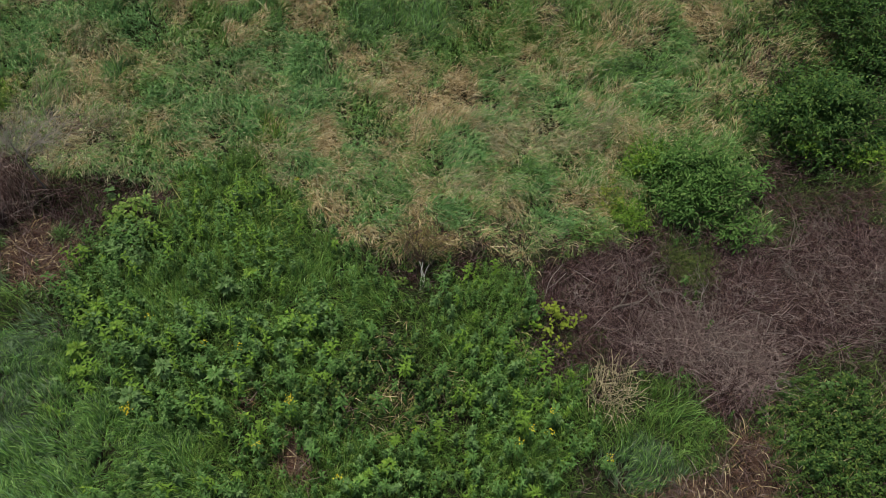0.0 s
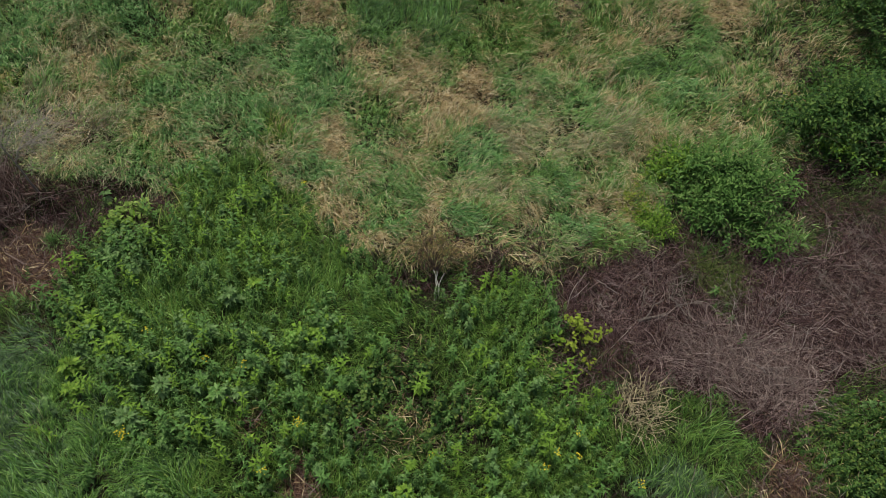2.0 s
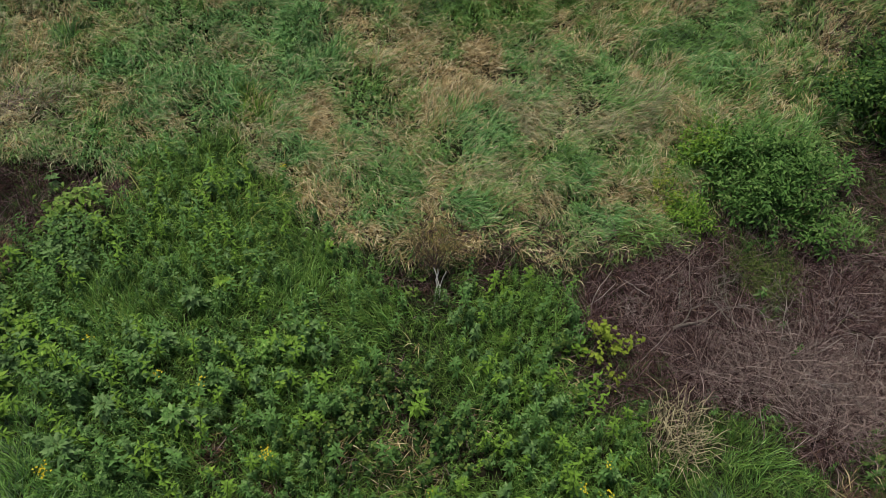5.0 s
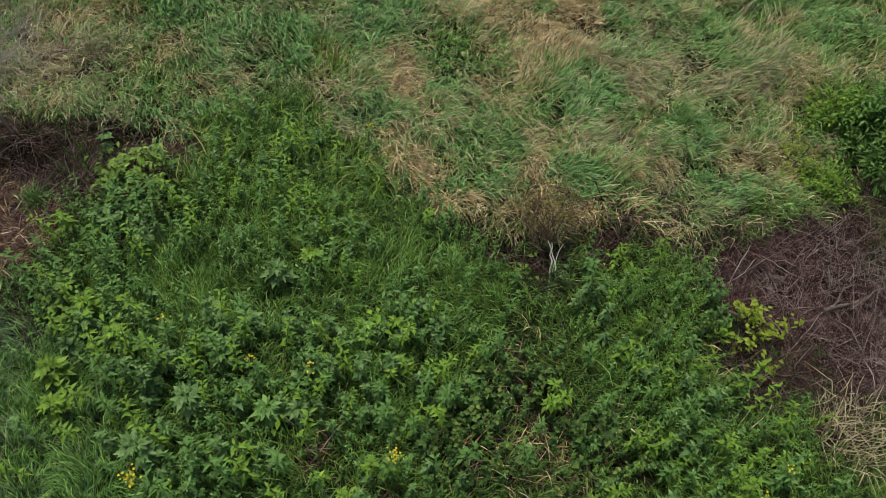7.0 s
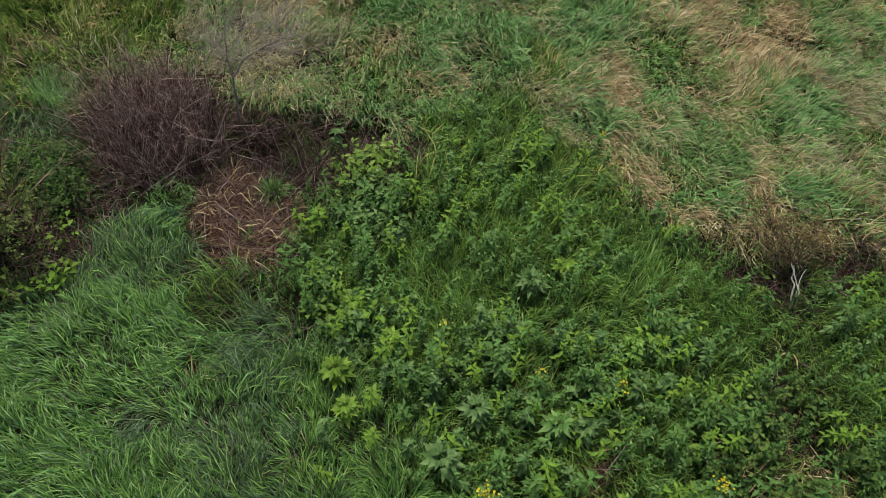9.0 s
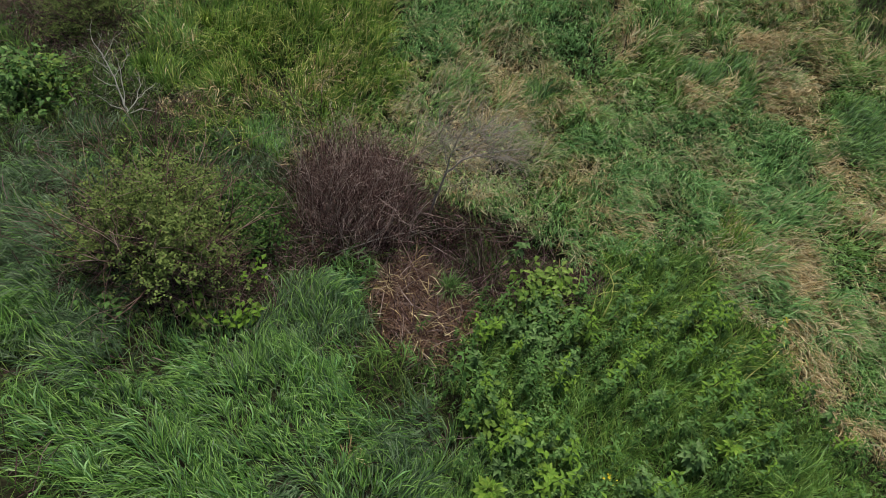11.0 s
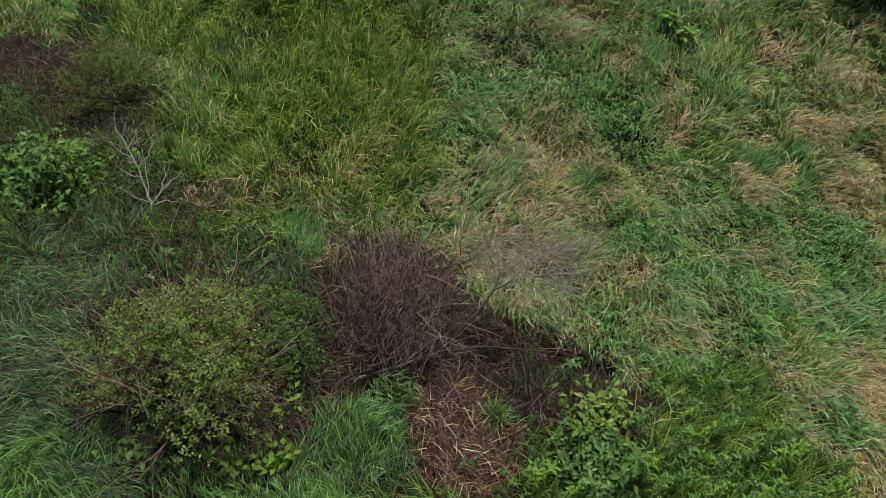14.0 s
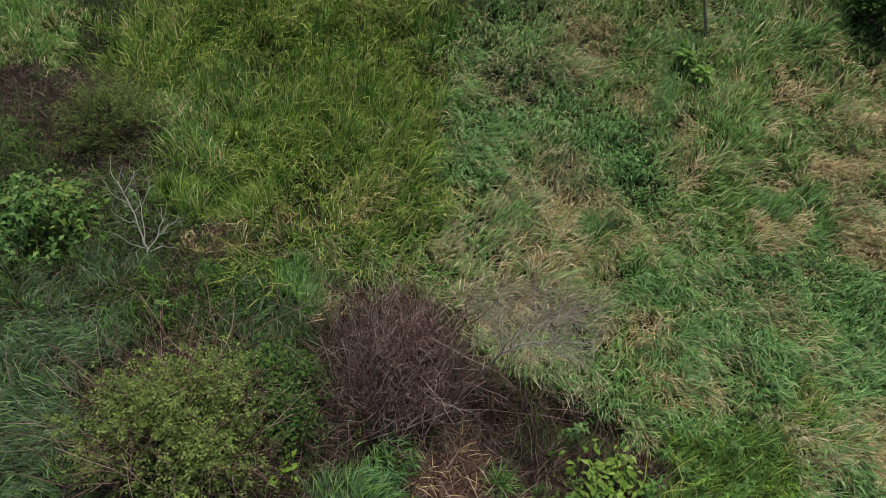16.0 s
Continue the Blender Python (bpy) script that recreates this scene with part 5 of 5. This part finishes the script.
# ---- the sapling that leans out of the thicket ----
def sapling(seed):
    rng = np.random.default_rng(seed)
    e = thing("sapling", 0.10, 9.62, "thin grey sapling leaning over the straw, with sparse brownish leaves", "tree")
    for dx, top, r in ((0.0, (0.05, 0.82, 0.42), 0.022), (0.09, (-0.06, 0.76, 0.50), 0.018), (0.03, (0.20, 0.70, 0.45), 0.011)):
        line = np.array([(dx, 0, -0.05), (dx + 0.02, top[1] * 0.35, top[2] * 0.55), top])
        out = [tube(np.stack([np.interp(np.linspace(0, 2, 9), range(3), line[:, k]) for k in range(3)], -1) + rng.normal(0, 0.016, (9, 3)), r, r * 0.6, 6)]
        part("trunk", *joined(out), "chalky", e)
    out, ends = [], []
    for k in range(26):
        d = np.array([rng.normal(0, 0.75), rng.uniform(0.3, 1.3), rng.uniform(0.1, 0.9)])
        branching((rng.normal(0, 0.08), 0.75, 0.45), d, rng.uniform(0.7, 1.2), 0.009, 2, rng, out, 0.02, 3, 0.5)
    v, f = joined(out)
    part("twig_mass", v, f, "twig", e, kind="stuff")
    p = v[rng.integers(0, len(v), 1500)] + rng.normal(0, 0.05, (1500, 3))
    p = p[p[:, 1] > 0.75]
    part("foliage", *leaf_cloud(p, 0.05, 0.5, rng), "tawny", e, kind="stuff")


MATERIALS["tawny"] = leafy("tawny_sapling_leaves", [(0.10, 0.10, 0.030), (0.16, 0.14, 0.045), (0.22, 0.17, 0.06), (0.28, 0.21, 0.08)])
sapling(111)


# ---- tufts of grass that stand alone ----
def tuft_of_grass(x, y, radius, length, count, material, label, seed, width=0.014, single=False):
    rng = np.random.default_rng(seed)
    e = thing("grass_tuft", x, y, label, "grass tuft")
    n = count
    a = rng.uniform(0, 6.28, n)
    s = rng.random(n)
    L = length * rng.uniform(0.6, 1.1, n)
    q, w = rng.uniform(0, 6.28, n), radius * (0.75 if single else 0.2) * np.sqrt(rng.random(n))
    b = np.stack([np.cos(q) * w, np.sin(q) * w, np.full(n, -0.03)], -1)
    o = s * radius
    mid = b + np.stack([np.cos(a) * o * 0.45, np.sin(a) * o * 0.45, L * 0.55], -1) + rng.normal(0, 0.09 if single else 0.03, (n, 3))
    tip = b + np.stack([np.cos(a) * o * 1.2, np.sin(a) * o * 1.2, L * (0.95 - 0.5 * s)], -1) + rng.normal(0, 0.13 if single else 0.03, (n, 3))
    side = np.stack([-np.sin(a), np.cos(a), rng.normal(0, 0.3, n)], -1) * width / 2
    v = np.stack([b - side, b + side, mid - side, mid + side, tip], 1)
    if single:
        for blade in v:
            part("blade", blade, np.array([(0, 1, 3), (0, 3, 2), (2, 3, 4)]), material, e)
        return e
    k = (np.arange(n) * 5)[:, None]
    part("blade_mass", v.reshape(-1, 3), np.concatenate([k + [0, 1, 3], k + [0, 3, 2], k + [2, 3, 4]]), material, e, kind="stuff")
    return e


tuft_of_grass(5.10, 6.73, 0.80, 0.95, 210, "flax", "bleached straw-coloured tuft of tall dry grass", 121, 0.016, True)
tuft_of_grass(-9.93, 10.79, 0.5, 0.65, 170, "reed", "grey-green grass tuft growing in brown litter", 122)
tuft_of_grass(-11.69, 9.85, 0.45, 0.55, 170, "deepteal", "blue-green tuft of broad grass beside the dead bush", 123, 0.016)
tuft_of_grass(-12.15, 9.69, 0.4, 0.5, 150, "deepteal", "blue-green tuft of broad grass beside the dead bush", 124, 0.016)
tuft_of_grass(-9.09, 12.20, 0.45, 0.5, 140, "grass", "dark green grass tuft on the floor of the trough", 125)
tuft_of_grass(-9.69, 12.04, 0.45, 0.5, 140, "olive", "olive grass tuft on the floor of the trough", 126)
tuft_of_grass(6.03, 7.72, 0.3, 0.4, 110, "deepteal", "fresh green grass tuft beside the straw-coloured one", 127)
tuft_of_grass(4.53, 7.39, 0.35, 0.4, 110, "deepteal", "fresh green grass tuft beside the straw-coloured one", 128)
for k, (x, y) in enumerate(((-15.24, 19.93), (-16.35, 18.41), (-17.68, 18.54), (-22.45, 16.68), (-19.66, 18.33), (-15.18, 20.82), (-15.24, 17.72), (-16.53, 16.46), (-18.29, 17.40), (-15.34, 16.45),
                            (-17.78, 19.61), (-20.98, 18.02), (-16.66, 15.14), (-15.76, 19.07), (-18.30, 15.90), (-22.36, 18.23), (-19.75, 16.68), (-17.09, 20.46), (-18.69, 13.82), (-14.89, 18.55))):
    tuft_of_grass(x, y, 0.5, 0.85, 150, "sedge" if k % 3 else "grass", "arching yellow-green sedge tuft in the wet meadow", 130 + k, 0.013)


def cattails(x, y, seed):
    rng = np.random.default_rng(seed)
    e = tuft_of_grass(x, y, 0.5, 1.2, 60, "lush", "stand of dark green cattail leaves with brown spikes", seed, 0.016)
    e.name = "cattail_clump"
    e["category"], e["group"] = "cattail", "cattails in the wet meadow"
    for k in range(3):
        a = rng.uniform(0, 6.28)
        q = np.array([(0.1 * math.cos(a), 0.1 * math.sin(a), 0), (0.2 * math.cos(a), 0.2 * math.sin(a), 1.5)])
        part("stalk", *tube(q, 0.006, 0.004, 4), "oakish", e)
        h = np.array([q[1] - [0, 0, 0.2], q[1] - [0, 0, 0.19], q[1], q[1] + [0, 0, 0.01]])
        part("spike", *tube(h, 0.016, 0.014, 6), "twig", e, "brown velvety spike")


for k, (x, y) in enumerate(((-15.76, 20.19), (-15.13, 19.69), (-16.80, 18.68), (-15.96, 17.95), (-22.56, 17.17), (-14.99, 20.41), (-18.01, 19.14), (-17.07, 17.87))):
    cattails(x, y, 150 + k)


# ---- clumps of yellow-green leaves on thin stems ----
def leafy_clump(x, y, radius, height, count, size, material, label, seed):
    rng = np.random.default_rng(seed)
    e = thing("leafy_plant", x, y, label, "plant", "yellow-green leafy plants")
    for k in range(5):
        a = rng.uniform(0, 6.28)
        d = np.array([math.cos(a) * radius * 0.7, math.sin(a) * radius * 0.7, height])
        line = bent((0.04 * math.cos(a), 0.04 * math.sin(a), 0), d, height * 1.05, rng, 5, 0.12)
        stem = part("stem", *tube(line, 0.006, 0.003, 4), "oakish", e)
        for j in range(count // 5):
            p = line[rng.integers(2, 6)] + rng.normal(0, radius * 0.22, 3) * [1, 1, 0.5]
            part("leaf", *leaf_cloud(p[None], size, 0.55, rng), material, stem)


for k, (x, y, r, h, n, m) in enumerate((
        (3.98, 8.79, 0.30, 0.95, 150, "butter"), (3.05, 8.49, 0.3, 0.6, 25, "lime"), (3.44, 8.28, 0.3, 0.6, 25, "butter"), (3.99, 7.81, 0.32, 0.5, 25, "butter"), (3.30, 7.64, 0.3, 0.5, 20, "lime"),
        (-13.58, 7.95, 0.36, 0.5, 35, "celery"), (-13.05, 8.27, 0.25, 0.45, 20, "lime"), (-13.11, 9.13, 0.25, 0.5, 15, "lime"), (-8.39, 8.43, 0.5, 0.7, 70, "celery"),
        (1.57, 9.94, 0.4, 0.5, 30, "lime"), (-0.34, 10.08, 0.3, 0.5, 25, "celery"), (-8.68, 11.57, 0.4, 0.6, 35, "celery"), (-8.15, 11.64, 0.3, 0.6, 20, "lime"),
        (11.38, 17.07, 0.3, 0.5, 20, "butter"), (-4.52, 6.57, 0.35, 1.0, 30, "lime"), (-7.77, 8.02, 0.3, 0.9, 25, "lime"), (-2.98, 8.21, 0.35, 0.9, 30, "lime"),
        (-8.69, 22.17, 0.4, 0.6, 30, "lime"), (-9.53, 22.42, 0.3, 0.5, 20, "lime"), (-14.76, 7.38, 0.4, 0.5, 30, "forb"), (-13.01, 8.39, 0.3, 0.5, 25, "lime"))):
    leafy_clump(x, y, r, h, n, 0.13 if n == 150 else 0.15, m, "yellow-green broad-leaved plant among darker growth" if m == "butter" else "fresh green broad-leaved plant among darker growth", 170 + k)


# ---- weeds that stand out singly, some in yellow flower ----
def weed_plant(x, y, height, count, size, material, label, flower, seed):
    rng = np.random.default_rng(seed)
    e = thing("flowering_weed" if flower else "tall_weed", x, y, label, "weed", "flowering weeds in the thicket" if flower else "tall weeds in the thicket")
    line = bent((0, 0, -0.02), (rng.normal(0, 0.1), rng.normal(0, 0.1), 1), height, rng, 5, 0.05)
    part("stem", *tube(line, 0.007, 0.004, 4), "oakish", e)
    for j in range(count):
        s = 0.4 + 0.6 * j / count
        p = np.array([np.interp(s * 5, range(6), line[:, k]) for k in range(3)])
        L = np.array([size * (1.1 - 0.25 * s * s) * rng.uniform(0.85, 1.15)])
        part("leaf", *leaves(p[None], np.array([j * 2.4 + rng.normal(0, 0.2)]), np.array([-0.1 + 0.4 * s ** 3 + rng.normal(0, 0.12)]), L, L * 0.34, rng), material, e)
    if flower:
        q = line[-1] + rng.normal(0, 0.05, (30 if seed < 202 else 12, 3)) * [1, 1, 0.6]
        part("flower_head", *leaf_cloud(q, 0.038, 0.8, rng), "yellow", e, "bright yellow flower cluster", "stuff")
    return e


for k, (x, y, h) in enumerate(((-5.86, 5.22, 2.0), (-2.96, 5.73, 1.7), (-4.51, 6.91, 1.9), (2.43, 4.89, 1.3), (3.05, 5.17, 1.3), (-6.61, 7.62, 1.1), (-3.71, 12.69, 0.9), (-3.53, 4.88, 1.2), (-4.95, 7.28, 1.2), (0.30, 5.25, 1.2), (3.39, 5.74, 1.2), (-1.20, 3.98, 1.2), (4.61, 4.70, 1.1), (2.85, 5.45, 1.2))):
    weed_plant(x, y, h, 16, 0.17, "forb", "tall green weed topped with a yellow flower cluster", True, 200 + k)


# ---- broad-leaved plants: a rosette of large leaves of five lobes each ----
def lobed_plant(x, y, height, count, size, material, seed):
    rng = np.random.default_rng(seed)
    e = thing("lobed_plant", x, y, "broad-leaved weed with large deeply lobed leaves" if material == "mallow" else "bright green weed with large pointed leaf lobes", "weed", "lobed weeds in the thicket")
    part("stem", *tube(bent((0, 0, -0.02), (rng.normal(0, 0.08), rng.normal(0, 0.08), 1), height, rng, 4, 0.05), 0.009, 0.005, 4), "oakish", e)
    for j in range(count):
        a, s = j * 2.4 + rng.normal(0, 0.25), (j + 0.5) / count
        z = height * (0.55 + 0.45 * s)
        root = np.array([math.cos(a), math.sin(a), 0]) * size * 0.35 * (1.1 - 0.5 * s) + [0, 0, z]
        L = size * (1.1 - 0.4 * s) * np.array([0.55, 0.85, 1.0, 0.85, 0.55]) * rng.uniform(0.85, 1.15)
        way = a + np.array([-1.25, -0.6, 0, 0.6, 1.25])
        part("leaf", *leaves(np.repeat(root[None], 5, 0), way, np.full(5, 0.05 + 0.35 * s * s + rng.normal(0, 0.1)), L, L * 0.42, rng, 0.15), material, e)
        part("leaf_stalk", *tube(np.array([(0, 0, z - 0.04), root]), 0.004, 0.003, 3), "oakish", e)


for k, (x, y, h, size, m) in enumerate((
        (-5.96, 6.62, 0.95, 0.24, "mallow"), (-6.44, 5.79, 1.0, 0.27, "mallow"), (-4.73, 6.51, 0.95, 0.24, "forb"), (-8.13, 7.05, 0.8, 0.24, "lime"), (-5.04, 9.20, 0.8, 0.25, "mallow"),
        (-7.89, 6.44, 0.8, 0.20, "lime"), (-4.11, 7.33, 0.85, 0.22, "forb"), (-7.37, 7.70, 0.85, 0.20, "lime"), (-5.37, 8.20, 0.8, 0.21, "mallow"), (-8.05, 8.26, 0.8, 0.22, "lime"),
        (-4.29, 6.54, 0.85, 0.20, "mallow"), (-5.61, 7.41, 0.85, 0.22, "forb"), (-2.85, 8.25, 0.8, 0.17, "lime"), (-6.53, 7.35, 0.8, 0.20, "mallow"), (-0.51, 4.51, 0.8, 0.22, "lime"),
        (0.01, 4.27, 0.8, 0.20, "forb"), (-1.87, 7.01, 0.8, 0.18, "forb"), (-3.38, 8.09, 0.9, 0.17, "sprout"), (-4.47, 9.56, 0.85, 0.22, "lime"), (-1.10, 4.07, 0.9, 0.20, "sprout"), (-8.74, 21.75, 0.6, 0.30, "sprout"), (-9.25, 22.15, 0.5, 0.26, "sprout"), (-3.36, 7.91, 0.9, 0.15, "sprout"))):
    lobed_plant(x, y, h, 11, size, m, 260 + k)


first = [weed_plant(-3 - 0.6 * k, 7.0 + 0.2 * k, 1.1 + 0.1 * k, 18, 0.155 + 0.01 * (k % 3), "lime" if k % 2 else "forb", "tall leafy weed with a whorl of pointed leaves" if k % 2 == 0 else "lime-green leafy weed with pointed leaves", False, 230 + k) for k in range(6)]
rng = np.random.default_rng(240)
made = 0
while made < 190:
    x, y = rng.uniform(-10, 5.5), rng.uniform(3.4, 12.5)
    p = np.array([x]), np.array([y])
    if not inside(*p)[0] or survey(*p)[3][0] < 6:
        continue
    s = rng.uniform(0.75, 1.1)
    ob = copy_thing(first[rng.integers(0, 6)], pose(x, y, float(land(x, y)), 0, 0, rng.uniform(0, 360)))
    ob.scale = (s, s, s)
    made += 1


# ---- coarse grass that carries the land on beyond the thicket and the field ----
rng = np.random.default_rng(300)
ox, oy = rng.normal(-5, 15, 80000), rng.normal(6, 11, 80000)
out = ~inside(ox, oy)
ox, oy = ox[out], oy[out]
kind = (wave(ox, oy, 6.0, 61) + 0.5 * wave(ox, oy, 1.5, 62) + 0.3 * rng.random(len(ox)) > 0.9).astype(int)
for k, (mat, label) in enumerate((("grass", "rough green grass that runs on past the thicket"), ("reed", "grey-green rough grass that runs on past the field"))):
    sel = kind == k
    v, f = blades(ox[sel], oy[sel], 6.28 * wave(ox[sel], oy[sel], 2.5, 63), (0.65, 0.030, 36, 86, 0.9, 0.2), rng)
    tagged(mesh_object("rough_grass", v, f, mat), label, "grass", kind="stuff")
